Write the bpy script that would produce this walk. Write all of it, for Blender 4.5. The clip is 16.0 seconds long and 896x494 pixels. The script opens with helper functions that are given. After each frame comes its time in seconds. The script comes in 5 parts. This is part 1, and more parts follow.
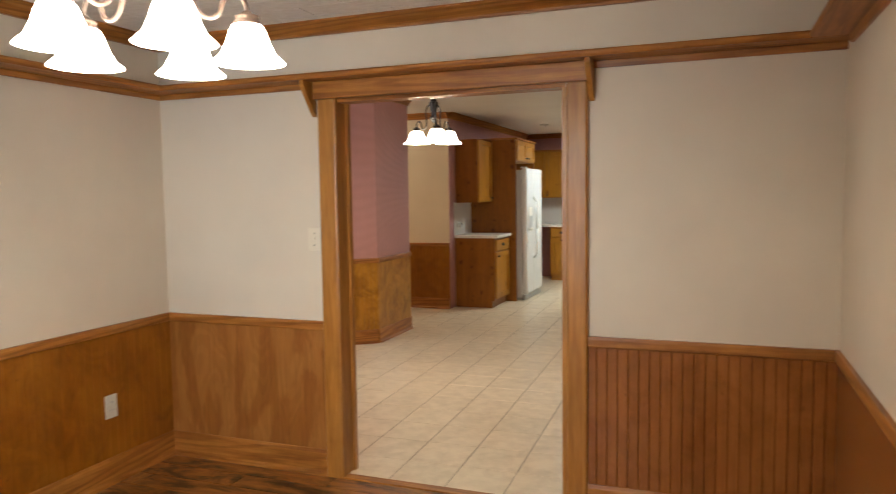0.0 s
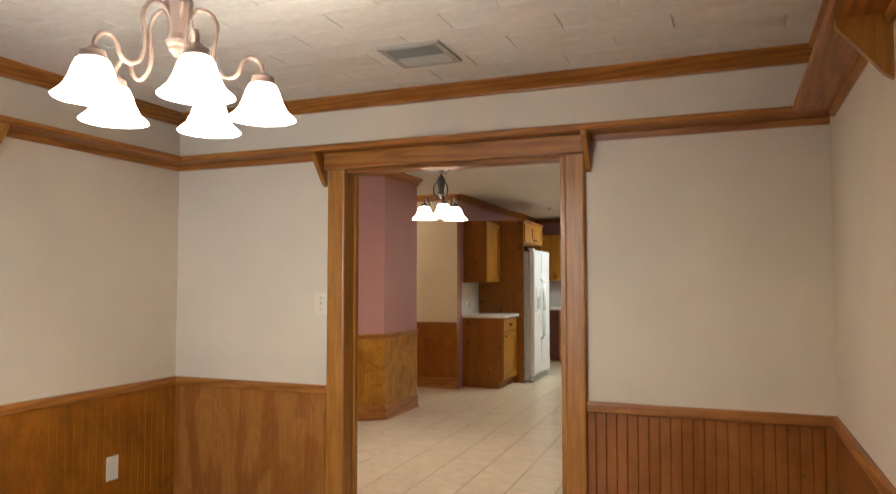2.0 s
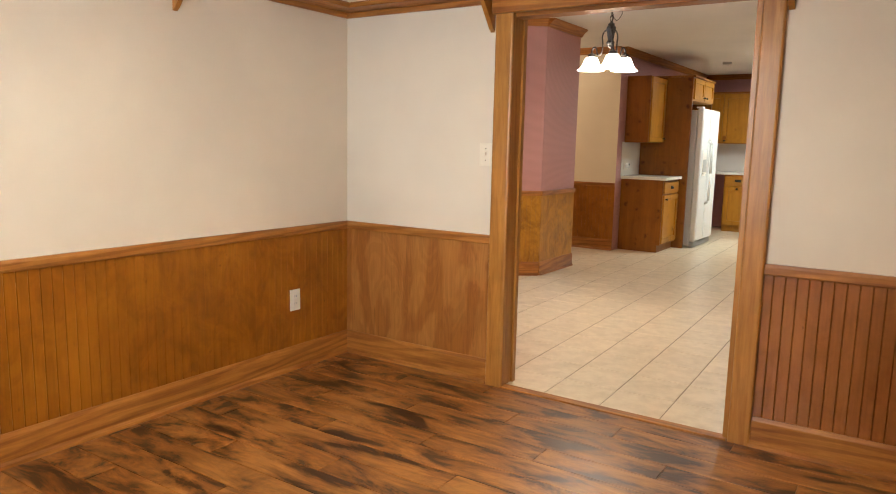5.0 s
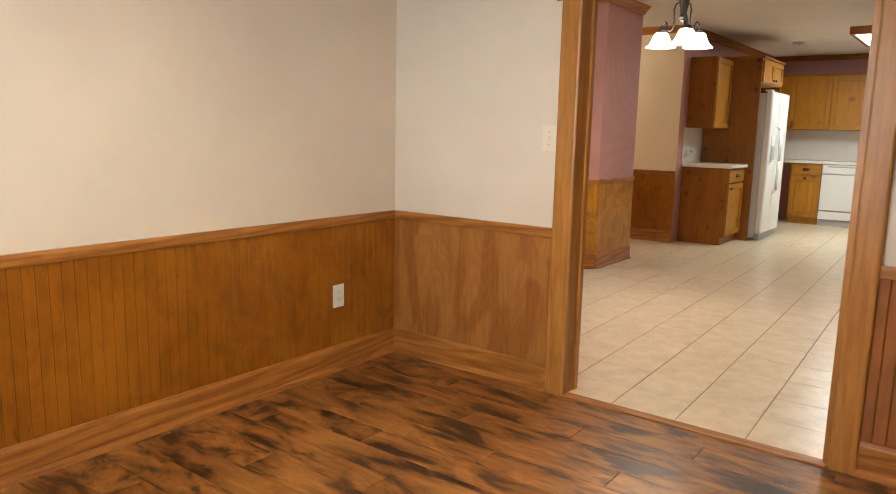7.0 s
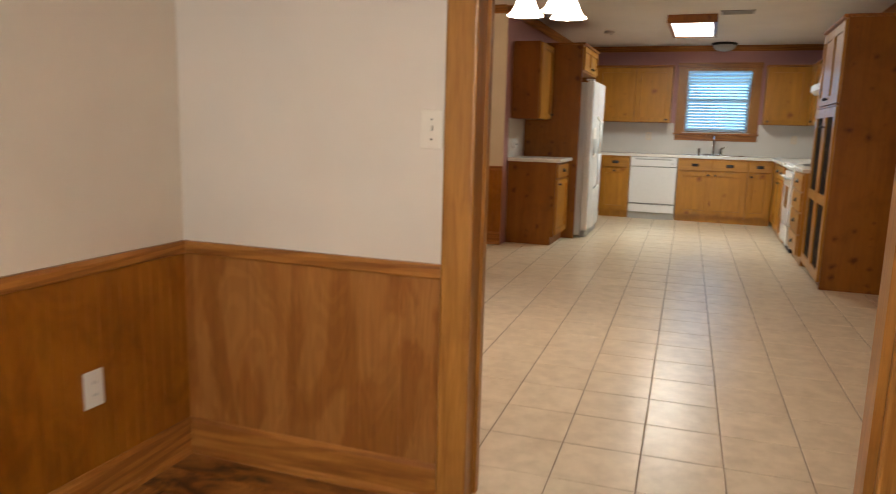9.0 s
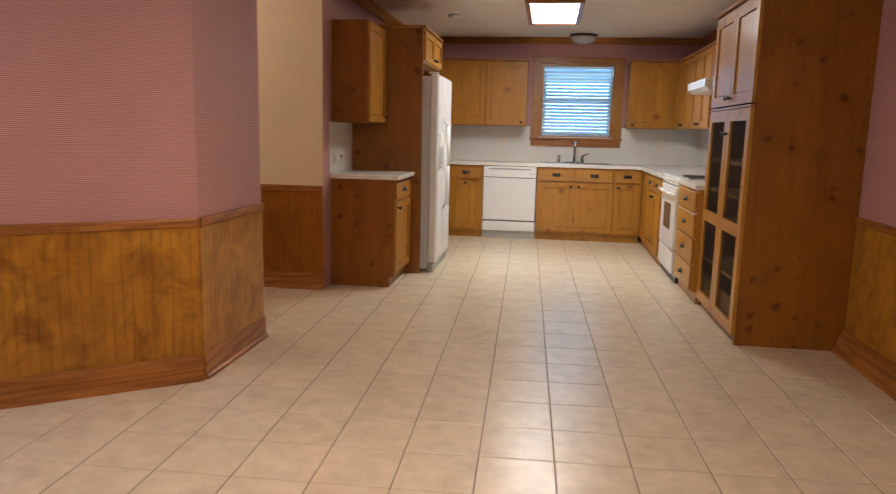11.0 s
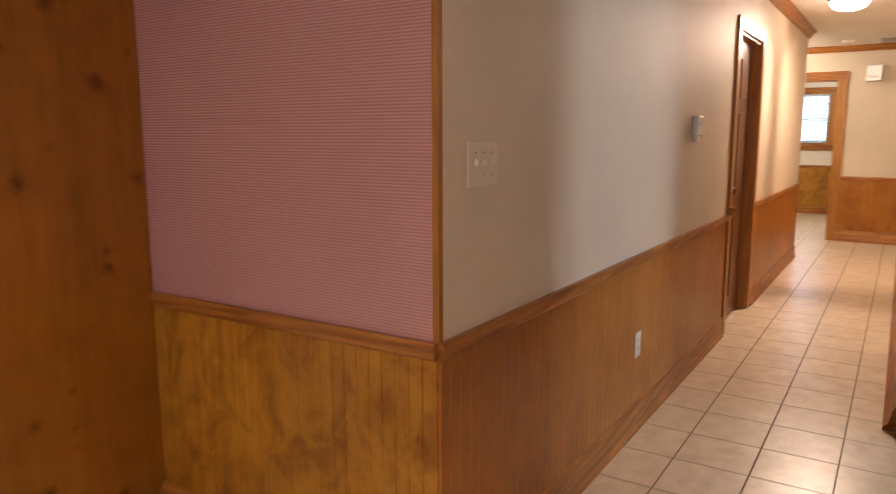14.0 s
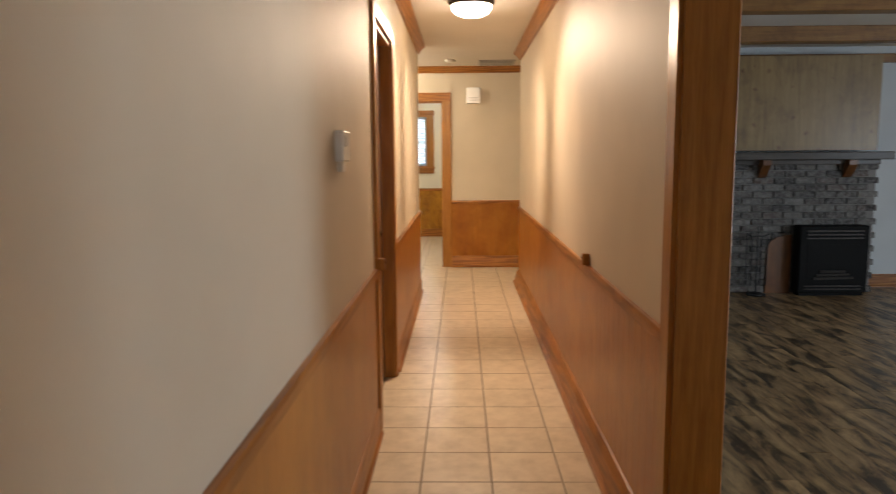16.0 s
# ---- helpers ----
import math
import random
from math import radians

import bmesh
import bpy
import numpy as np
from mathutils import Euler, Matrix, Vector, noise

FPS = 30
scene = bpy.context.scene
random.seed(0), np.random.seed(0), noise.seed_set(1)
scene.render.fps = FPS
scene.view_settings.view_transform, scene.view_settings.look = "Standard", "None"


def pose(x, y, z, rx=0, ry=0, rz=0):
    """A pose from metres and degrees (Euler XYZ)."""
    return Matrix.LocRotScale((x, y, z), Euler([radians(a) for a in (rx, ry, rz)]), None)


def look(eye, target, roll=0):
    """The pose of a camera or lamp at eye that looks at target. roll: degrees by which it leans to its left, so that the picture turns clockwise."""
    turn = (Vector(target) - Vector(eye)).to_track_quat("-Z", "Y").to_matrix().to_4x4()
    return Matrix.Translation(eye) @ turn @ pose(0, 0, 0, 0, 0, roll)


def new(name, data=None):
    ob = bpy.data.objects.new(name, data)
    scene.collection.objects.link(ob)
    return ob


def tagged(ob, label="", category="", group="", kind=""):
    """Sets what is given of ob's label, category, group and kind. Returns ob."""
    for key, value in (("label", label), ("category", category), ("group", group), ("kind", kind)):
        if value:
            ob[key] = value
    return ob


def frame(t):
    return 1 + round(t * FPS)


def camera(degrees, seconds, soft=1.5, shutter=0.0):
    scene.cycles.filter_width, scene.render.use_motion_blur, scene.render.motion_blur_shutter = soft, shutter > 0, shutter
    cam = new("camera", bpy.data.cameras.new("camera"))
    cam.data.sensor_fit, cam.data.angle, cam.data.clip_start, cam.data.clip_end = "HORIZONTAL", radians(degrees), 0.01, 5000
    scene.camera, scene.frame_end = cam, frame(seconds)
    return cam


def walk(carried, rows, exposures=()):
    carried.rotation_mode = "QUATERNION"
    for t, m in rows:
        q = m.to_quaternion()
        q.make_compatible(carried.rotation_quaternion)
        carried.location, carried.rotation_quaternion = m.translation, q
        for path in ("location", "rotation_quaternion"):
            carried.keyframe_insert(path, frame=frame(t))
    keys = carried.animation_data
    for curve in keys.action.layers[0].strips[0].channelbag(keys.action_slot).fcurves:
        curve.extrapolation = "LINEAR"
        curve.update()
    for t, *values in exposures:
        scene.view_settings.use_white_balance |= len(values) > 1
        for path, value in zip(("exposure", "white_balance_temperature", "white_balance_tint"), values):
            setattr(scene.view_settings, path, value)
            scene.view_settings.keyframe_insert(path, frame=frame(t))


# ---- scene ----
cam = camera(64.4, 16.0, 1.0, 0.4)
PATH = [
    (0, (0.632, 0.555, 1.426), (-0.074, 2.421, 1.28), -0.8),
    (0.5, (0.657, 0.562, 1.418), (0.109, 2.479, 1.262), -0.6),
    (1, (0.675, 0.497, 1.375), (0.133, 2.416, 1.217), -0.4),
    (1.5, (0.704, 0.453, 1.359), (0.07, 2.346, 1.243), -0.2),
    (2, (0.706, 0.476, 1.321), (-0.029, 2.334, 1.422), 0.0),
    (2.5, (0.693, 0.476, 1.333), (-0.092, 2.306, 1.522), 0.2),
    (3, (0.684, 0.492, 1.339), (-0.205, 2.278, 1.474), 0.4),
    (3.5, (0.638, 0.483, 1.306), (-0.368, 2.205, 1.152), 0.8),
    (4, (0.616, 0.472, 1.311), (-0.419, 2.158, 1.018), 0.4),
    (4.5, (0.618, 0.476, 1.29), (-0.44, 2.148, 1.003), 0.9),
    (7, (0.374, 0.728, 1.243), (-0.811, 2.305, 0.917), 1.3),
    (7.5, (0.158, 0.875, 1.25), (-1.016, 2.459, 0.911), 1.5),
    (8, (-0.125, 0.992, 1.245), (-1.199, 2.646, 0.909), 1.7),
    (8.5, (-0.272, 1.252, 1.212), (-1.205, 2.99, 0.882), 1.3),
    (9, (-0.463, 1.623, 1.223), (-1.132, 3.478, 0.889), 1.5),
    (11.5, (-0.751, 3.887, 1.281), (-0.789, 5.861, 0.962), 1.3),
    (12, (-0.747, 4.266, 1.287), (-0.413, 6.214, 0.985), 1.3),
    (12.5, (-0.722, 4.603, 1.317), (-0.044, 6.461, 1.016), 0.9),
    (13, (-0.721, 5.059, 1.325), (0.328, 6.733, 1.017), 0.5),
    (13.5, (-0.566, 5.44, 1.345), (0.899, 6.764, 1.025), -0.2),
    (14, (-0.383, 5.797, 1.355), (1.283, 6.858, 1.044), -0.1),
    (14.5, (-0.105, 6.08, 1.365), (1.72, 6.858, 1.113), -0.2),
    (15, (0.299, 6.262, 1.368), (2.22, 6.768, 1.143), -0.3),
    (15.5, (0.725, 6.393, 1.36), (2.693, 6.674, 1.132), -0.3),
    (16, (1.183, 6.345, 1.365), (3.166, 6.382, 1.113), -0.4),
]
EXPOSURES = [(0, -0.08, 6400, 8), (1.0, 0.06, 6400, 8), (1.5, 0.10, 6400, 8), (2.0, -0.17, 6400, 8), (2.5, -0.42, 6400, 9), (3.0, -0.34, 6450, 9), (3.5, -0.06, 6450, 8),
             (4.5, 0.30, 6450, 9), (7.0, 0.17, 6550, 10), (8.0, -0.08, 6680, 13), (9.0, -0.24, 6750, 14), (11.5, -0.1, 6650, 22), (12.5, 0.0, 6750, 25), (13.0, 0.1, 7000, 28),
             (13.5, 0.48, 7500, 36), (14.0, 0.3, 6600, 22), (14.5, 0.2, 6400, 11), (15.0, 0.16, 6300, 8), (15.5, 0.15, 6450, 9), (16.0, 0.07, 6700, 12)]
walk(cam, [(t, look(eye, target, roll)) for t, eye, target, roll in PATH], EXPOSURES)

# ---- light of the place ----
world = bpy.data.worlds.new("sky_world")
scene.world = world
world.use_nodes = True
wn = world.node_tree.nodes
sky = wn.new("ShaderNodeTexSky")
sky.sky_type, sky.sun_disc = "NISHITA", False
sky.sun_elevation, sky.sun_rotation = radians(42), radians(200)
wn["Background"].inputs[1].default_value = 0.12
world.node_tree.links.new(sky.outputs[0], wn["Background"].inputs[0])
sun = new("sun", bpy.data.lights.new("sun", "SUN"))
sun.data.energy, sun.data.angle, sun.data.color = 2.5, radians(0.5), (1.0, 0.95, 0.88)
sun.matrix_world = look((0, -8, 9), (1.5, 0, 0))


def lamp(name, place, watts, colour, radius):
    ob = new(name, bpy.data.lights.new(name, "POINT"))
    ob.data.energy, ob.data.color, ob.data.shadow_soft_size = watts, colour, radius
    ob.location = place
    return ob


def area(name, eye, target, watts, colour, w, h):
    ob = new(name, bpy.data.lights.new(name, "AREA"))
    ob.data.shape, ob.data.size, ob.data.size_y = "RECTANGLE", w, h
    ob.data.energy, ob.data.color = watts, colour
    ob.matrix_world = look(eye, target)
    return ob


W_DIN, W_KCH = 4.5, 9.2
KCX, KCY, KCZ = -1.285, 5.37, 1.80
WARM = (1.0, 0.92, 0.74)
SOFT = (1.0, 0.76, 0.54)
DAY = (0.72, 0.86, 1.0)

# ---- materials ----


def nodes_of(name):
    m = bpy.data.materials.new(name)
    m.use_nodes = True
    t = m.node_tree
    return m, t.nodes, t.links, t.nodes["Principled BSDF"]


def mix(n, l, kind, fac, a, b):
    x = n.new("ShaderNodeMix")
    x.data_type, x.blend_type = "RGBA", kind
    for sock, v in ((x.inputs[0], fac), (x.inputs[6], a), (x.inputs[7], b)):
        if hasattr(v, "is_output"):
            l.new(v, sock)
        else:
            sock.default_value = v if isinstance(v, float) else (*v, 1)
    return x.outputs[2]


def coords(n, l, scale, turn=0.0, shift=True, place=False):
    tc = n.new("ShaderNodeTexCoord")
    mp = n.new("ShaderNodeMapping")
    mp.inputs[3].default_value = scale
    mp.inputs[2].default_value = (0, 0, turn)
    src = tc.outputs["Object"]
    if place:
        src = n.new("ShaderNodeNewGeometry").outputs["Position"]
    elif shift:
        oi = n.new("ShaderNodeObjectInfo")
        ml = n.new("ShaderNodeVectorMath")
        ml.operation = "SCALE"
        ml.inputs[0].default_value = (13.7, 7.3, 5.1)
        l.new(oi.outputs["Random"], ml.inputs["Scale"])
        ad = n.new("ShaderNodeVectorMath")
        l.new(src, ad.inputs[0])
        l.new(ml.outputs[0], ad.inputs[1])
        src = ad.outputs[0]
    l.new(src, mp.inputs[0])
    return mp.outputs[0]


def noise_tex(n, l, vec, scale, detail=4.0, rough=0.55, distort=0.0):
    x = n.new("ShaderNodeTexNoise")
    x.inputs["Scale"].default_value, x.inputs["Detail"].default_value = scale, detail
    x.inputs["Roughness"].default_value, x.inputs["Distortion"].default_value = rough, distort
    l.new(vec, x.inputs["Vector"])
    return x.outputs["Fac"]


def ramp(n, l, fac, stops):
    r = n.new("ShaderNodeValToRGB")
    e = r.color_ramp.elements
    while len(e) < len(stops):
        e.new(0.5)
    for k, (p, c) in zip(e, stops):
        k.position, k.color = p, (*c, 1) if not isinstance(c, float) else (c, c, c, 1)
    l.new(fac, r.inputs[0])
    return r.outputs[0]


def bump(n, l, height, bsdf, strength, dist=0.01, before=None):
    b = n.new("ShaderNodeBump")
    b.inputs["Strength"].default_value, b.inputs["Distance"].default_value = strength, dist
    l.new(height, b.inputs["Height"])
    if before:
        l.new(before, b.inputs["Normal"])
    l.new(b.outputs[0], bsdf.inputs["Normal"])
    return b.outputs[0]


def paint(name, colour, rough=0.55, fine=160.0, strength=0.12, blotch=0.05):
    m, n, l, b = nodes_of(name)
    v = coords(n, l, (1, 1, 1), shift=False)
    big = noise_tex(n, l, v, 1.3, 3)
    c2 = tuple(max(0, c * (1 - 2 * blotch)) for c in colour)
    l.new(mix(n, l, "MIX", ramp(n, l, big, [(0.35, 0.0), (0.65, 1.0)]), colour, c2), b.inputs["Base Color"])
    b.inputs["Roughness"].default_value = rough
    bump(n, l, noise_tex(n, l, v, fine, 3), b, strength, 0.002)
    return m


GRAIN = {"x": (0.07, 1, 1), "y": (1, 0.07, 1), "z": (1, 1, 0.07)}


def wood(name, dark, light, axis="z", rough=0.3, knots=0.0, rare=0.63, blotch=0.5, grain=34.0, coat=0.12, place=False, figure=0.35, rings_at=5.0, gloss=0.5):
    m, n, l, b = nodes_of(name)
    v = coords(n, l, GRAIN[axis], place=place)
    flat = coords(n, l, (1, 1, 1), place=place)
    g = noise_tex(n, l, v, grain, 6, 0.62, 0.6)
    fine = noise_tex(n, l, v, grain * 5, 3, 0.6)
    rings = n.new("ShaderNodeTexWave")
    rings.wave_type, rings.bands_direction = "BANDS", "DIAGONAL"
    rings.inputs["Scale"].default_value = rings_at
    rings.inputs["Distortion"].default_value = 9.0
    rings.inputs["Detail"].default_value = 2.0
    rings.inputs["Detail Scale"].default_value = 1.2
    l.new(v, rings.inputs["Vector"])
    mid = tuple((a + c) / 2 for a, c in zip(dark, light))
    col = ramp(n, l, g, [(0.3, dark), (0.5, mid), (0.7, light)])
    col = mix(n, l, "MULTIPLY", figure, col, ramp(n, l, rings.outputs["Fac"], [(0.15, (0.62, 0.55, 0.48)), (0.6, (1.0, 1.0, 1.0))]))
    col = mix(n, l, "MULTIPLY", 0.3, col, ramp(n, l, fine, [(0.3, 0.55), (0.6, 1.0)]))
    stain = noise_tex(n, l, flat, 4.0, 4, 0.6, 0.5)
    col = mix(n, l, "MULTIPLY", blotch, col, ramp(n, l, stain, [(0.33, (0.55, 0.48, 0.42)), (0.52, (1.0, 1.0, 1.0))]))
    spot = noise_tex(n, l, coords(n, l, (1, 1, 0.6), place=place), 9.0, 4, 0.62, 0.8)
    col = mix(n, l, "MULTIPLY", min(1.0, blotch * 0.8), col, ramp(n, l, spot, [(0.32, (0.55, 0.45, 0.36)), (0.50, (1.0, 1.0, 1.0))]))
    b.inputs["Specular IOR Level"].default_value = gloss
    if knots:
        sep = n.new("ShaderNodeSeparateXYZ")
        l.new(flat, sep.inputs[0])
        both = n.new("ShaderNodeMath")
        l.new(sep.outputs[0], both.inputs[0])
        l.new(sep.outputs[1], both.inputs[1])
        flat2 = n.new("ShaderNodeCombineXYZ")
        l.new(both.outputs[0], flat2.inputs[0])
        l.new(sep.outputs[2], flat2.inputs[1])
        wob = n.new("ShaderNodeTexNoise")
        wob.inputs["Scale"].default_value = 17.0
        l.new(flat2.outputs[0], wob.inputs["Vector"])
        add = n.new("ShaderNodeVectorMath")
        add.operation = "MULTIPLY_ADD"
        add.inputs[1].default_value = (0.06, 0.045, 0.0)
        l.new(wob.outputs["Color"], add.inputs[0])
        l.new(flat2.outputs[0], add.inputs[2])
        vor = n.new("ShaderNodeTexVoronoi")
        vor.voronoi_dimensions = "2D"
        vor.inputs["Scale"].default_value = knots
        l.new(add.outputs[0], vor.inputs["Vector"])
        size = n.new("ShaderNodeMath")
        size.operation = "MULTIPLY_ADD"
        size.inputs[1].default_value, size.inputs[2].default_value = -0.70, rare
        tint = n.new("ShaderNodeSeparateColor")
        l.new(vor.outputs["Color"], tint.inputs[0])
        l.new(tint.outputs[0], size.inputs[0])
        dist = n.new("ShaderNodeMath")
        l.new(vor.outputs["Distance"], dist.inputs[0])
        l.new(size.outputs[0], dist.inputs[1])
        col = mix(n, l, "MULTIPLY", 0.9, col, ramp(n, l, dist.outputs[0], [(0.02, (0.42, 0.26, 0.18)), (0.07, (0.68, 0.56, 0.48)), (0.21, (1.0, 1.0, 1.0))]))
    l.new(col, b.inputs["Base Color"])
    b.inputs["Roughness"].default_value = rough
    b.inputs["Coat Weight"].default_value = coat
    b.inputs["Coat Roughness"].default_value = 0.22
    bump(n, l, fine, b, 0.12, 0.002)
    return m


def bead(name, colour, cloud=0.28, rough=0.34, gloss=0.35, coat=0.05):
    """Stained birch beadboard: near even colour, soft clouds of stain, a few dark pores."""
    m, n, l, b = nodes_of(name)
    v = coords(n, l, (1, 1, 0.8), place=True)
    streak = coords(n, l, (1, 1, 0.05), place=True)
    oi = n.new("ShaderNodeObjectInfo")
    low = tuple(c * k for c, k in zip(colour, (0.74, 0.64, 0.50)))
    c = mix(n, l, "MIX", ramp(n, l, noise_tex(n, l, v, 2.6, 5, 0.62, 0.4), [(0.42, 0.0), (0.68, 1.0)]), colour, low)
    c = mix(n, l, "MULTIPLY", cloud, c, ramp(n, l, noise_tex(n, l, v, 7.5, 5, 0.64, 1.0), [(0.33, (0.50, 0.40, 0.32)), (0.56, (1.0, 1.0, 1.0))]))
    grain = noise_tex(n, l, streak, 70.0, 4, 0.6, 0.3)
    c = mix(n, l, "MULTIPLY", 0.30, c, ramp(n, l, grain, [(0.32, 0.55), (0.60, 1.0)]))
    c = mix(n, l, "MULTIPLY", 1.0, c, ramp(n, l, oi.outputs["Random"], [(0.0, 0.90), (1.0, 1.0)]))
    pores = noise_tex(n, l, coords(n, l, (1, 1, 0.4), place=True), 38.0, 2, 0.5, 0.6)
    c = mix(n, l, "MULTIPLY", 0.5, c, ramp(n, l, pores, [(0.22, (0.35, 0.25, 0.18)), (0.30, (1.0, 1.0, 1.0))]))
    l.new(c, b.inputs["Base Color"])
    b.inputs["Roughness"].default_value = rough
    b.inputs["Specular IOR Level"].default_value = gloss
    b.inputs["Coat Weight"].default_value = coat
    b.inputs["Coat Roughness"].default_value = 0.2
    bump(n, l, grain, b, 0.08, 0.002)
    return m


def plywood(name, dark, light, rough=0.32):
    """Rotary cut plywood: contour figure standing upright, with wide paler flames."""
    m, n, l, b = nodes_of(name)
    tall = coords(n, l, (1, 1, 0.16), place=True)
    lean = coords(n, l, (1, 1, 0.30), 0.0, place=True)
    field = noise_tex(n, l, tall, 5.0, 3, 0.5, 0.9)
    fold = n.new("ShaderNodeMath")
    fold.operation = "MULTIPLY"
    fold.inputs[1].default_value = 95.0
    l.new(field, fold.inputs[0])
    wave = n.new("ShaderNodeMath")
    wave.operation = "SINE"
    l.new(fold.outputs[0], wave.inputs[0])
    flame = ramp(n, l, noise_tex(n, l, lean, 4.2, 4, 0.45, 1.1), [(0.44, 0.0), (0.50, 0.8), (0.66, 1.0)])
    c = mix(n, l, "MIX", flame, dark, light)
    c = mix(n, l, "MULTIPLY", 0.24, c, ramp(n, l, wave.outputs[0], [(0.0, (0.62, 0.52, 0.44)), (0.55, (1.0, 1.0, 1.0))]))
    grain = noise_tex(n, l, coords(n, l, (1, 1, 0.04), place=True), 90.0, 4, 0.65)
    c = mix(n, l, "MULTIPLY", 0.40, c, ramp(n, l, grain, [(0.32, 0.5), (0.62, 1.0)]))
    l.new(c, b.inputs["Base Color"])
    b.inputs["Roughness"].default_value = rough
    b.inputs["Coat Weight"].default_value = 0.12
    b.inputs["Coat Roughness"].default_value = 0.22
    bump(n, l, grain, b, 0.1, 0.002)
    return m


def plain(name, colour, rough=0.4, metal=0.0, coat=0.0, speck=0.0):
    m, n, l, b = nodes_of(name)
    b.inputs["Roughness"].default_value, b.inputs["Metallic"].default_value = rough, metal
    b.inputs["Coat Weight"].default_value = coat
    v = coords(n, l, (1, 1, 1))
    k = noise_tex(n, l, v, 22.0, 4)
    c2 = tuple(c * (1 - 0.03 - speck) for c in colour)
    l.new(mix(n, l, "MIX", ramp(n, l, k, [(0.35, 0.0), (0.7, 1.0)]), colour, c2), b.inputs["Base Color"])
    return m


def glow(name, colour, strength, base=(0.9, 0.88, 0.84)):
    m, n, l, b = nodes_of(name)
    b.inputs["Base Color"].default_value = (*base, 1)
    b.inputs["Emission Color"].default_value = (*colour, 1)
    b.inputs["Emission Strength"].default_value = strength
    b.inputs["Roughness"].default_value = 0.25
    return m


M_BEIGE = paint("beige_wall_paint", (0.70, 0.60, 0.475))
M_HALLP = paint("greige_hall_paint", (0.69, 0.60, 0.465), rough=0.6)
M_CREAM = paint("cream_wall_paint", (0.74, 0.62, 0.42))
M_COOL = paint("grey_white_living_paint", (0.62, 0.66, 0.68))
M_WHITEW = paint("white_bedroom_paint", (0.82, 0.78, 0.68))
M_CEIL = paint("ceiling_paint", (0.74, 0.69, 0.62), 0.85, 60.0, 0.5, 0.04)
M_SPLASH = paint("white_backsplash", (0.74, 0.72, 0.67), 0.35, 90.0, 0.05)


def pink_paper():
    m, n, l, b = nodes_of("pink_ribbed_wallpaper")
    v = coords(n, l, (1, 1, 1), shift=False)
    w = n.new("ShaderNodeTexWave")
    w.bands_direction = "Z"
    w.inputs["Scale"].default_value = 36.0
    w.inputs["Distortion"].default_value = 0.15
    l.new(v, w.inputs["Vector"])
    big = noise_tex(n, l, v, 2.0, 3)
    c = mix(n, l, "MIX", ramp(n, l, big, [(0.3, 0.0), (0.7, 1.0)]), (0.55, 0.285, 0.275), (0.51, 0.26, 0.255))
    c = mix(n, l, "MULTIPLY", 0.62, c, ramp(n, l, w.outputs["Fac"], [(0.2, 0.5), (0.6, 1.0)]))
    l.new(c, b.inputs["Base Color"])
    b.inputs["Roughness"].default_value = 0.6
    bump(n, l, w.outputs["Fac"], b, 0.25, 0.002)
    return m


M_PINK = pink_paper()
DK, LT = (0.29, 0.100, 0.016), (0.49, 0.200, 0.040)
M_TRIMX = wood("golden_oak_trim_x", DK, LT, "x", 0.4, figure=0.7, coat=0.10, blotch=0.2, rings_at=13.0, gloss=0.35)
M_TRIMY = wood("golden_oak_trim_y", DK, LT, "y", 0.4, figure=0.7, coat=0.10, blotch=0.2, rings_at=13.0, gloss=0.35)
M_TRIMZ = wood("golden_oak_trim_z", (0.33, 0.130, 0.018), (0.48, 0.215, 0.045), "z", 0.36, figure=0.25, coat=0.12, blotch=0.2, rings_at=13.0, gloss=0.35)
M_BEAD = bead("stained_birch_beadboard", (0.345, 0.120, 0.008), 0.5)
M_BEADY = bead("yellow_pine_beadboard", (0.51, 0.24, 0.024), 0.9)
M_BEADR = bead("red_brown_beadboard", (0.34, 0.120, 0.026), 0.3, 0.24, 0.5, 0.15)
M_PLY = plywood("red_brown_plywood", (0.30, 0.108, 0.020), (0.41, 0.168, 0.040))
M_PINE = wood("knotty_pine_cabinet", (0.40, 0.168, 0.012), (0.54, 0.245, 0.027), "z", 0.34, knots=5.0, rare=0.61, blotch=0.2, grain=9.0, coat=0.08, figure=0.10, gloss=0.4)
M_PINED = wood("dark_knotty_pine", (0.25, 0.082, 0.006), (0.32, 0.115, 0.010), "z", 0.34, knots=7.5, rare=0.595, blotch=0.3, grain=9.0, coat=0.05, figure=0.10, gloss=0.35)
M_BEAM = wood("brown_beam_wood", (0.22, 0.10, 0.024), (0.36, 0.18, 0.05), "y", 0.5)
M_LIVPAN = wood("pale_pine_panel", (0.25, 0.15, 0.045), (0.37, 0.235, 0.075), "z", 0.45, knots=8.0)
M_IRON = plain("dark_bronze_iron", (0.045, 0.038, 0.034), 0.45, 0.7)
M_CHAND = plain("brushed_bronze_fixture", (0.20, 0.135, 0.105), 0.5, 0.3)
M_STEEL = plain("brushed_steel", (0.46, 0.46, 0.45), 0.24, 1.0)
M_WHITE = plain("white_enamel", (0.80, 0.81, 0.80), 0.25, 0.0, 0.3)
M_PLATE = plain("ivory_plastic", (0.74, 0.70, 0.62), 0.35)
M_ALMOND = plain("almond_plastic", (0.74, 0.65, 0.51), 0.4)
M_GREYP = plain("grey_plastic", (0.35, 0.36, 0.36), 0.45)
M_BLACK = plain("black_enamel", (0.008, 0.008, 0.009), 0.42)
M_SOOT = plain("matte_black_cast_iron", (0.008, 0.008, 0.008), 0.7)
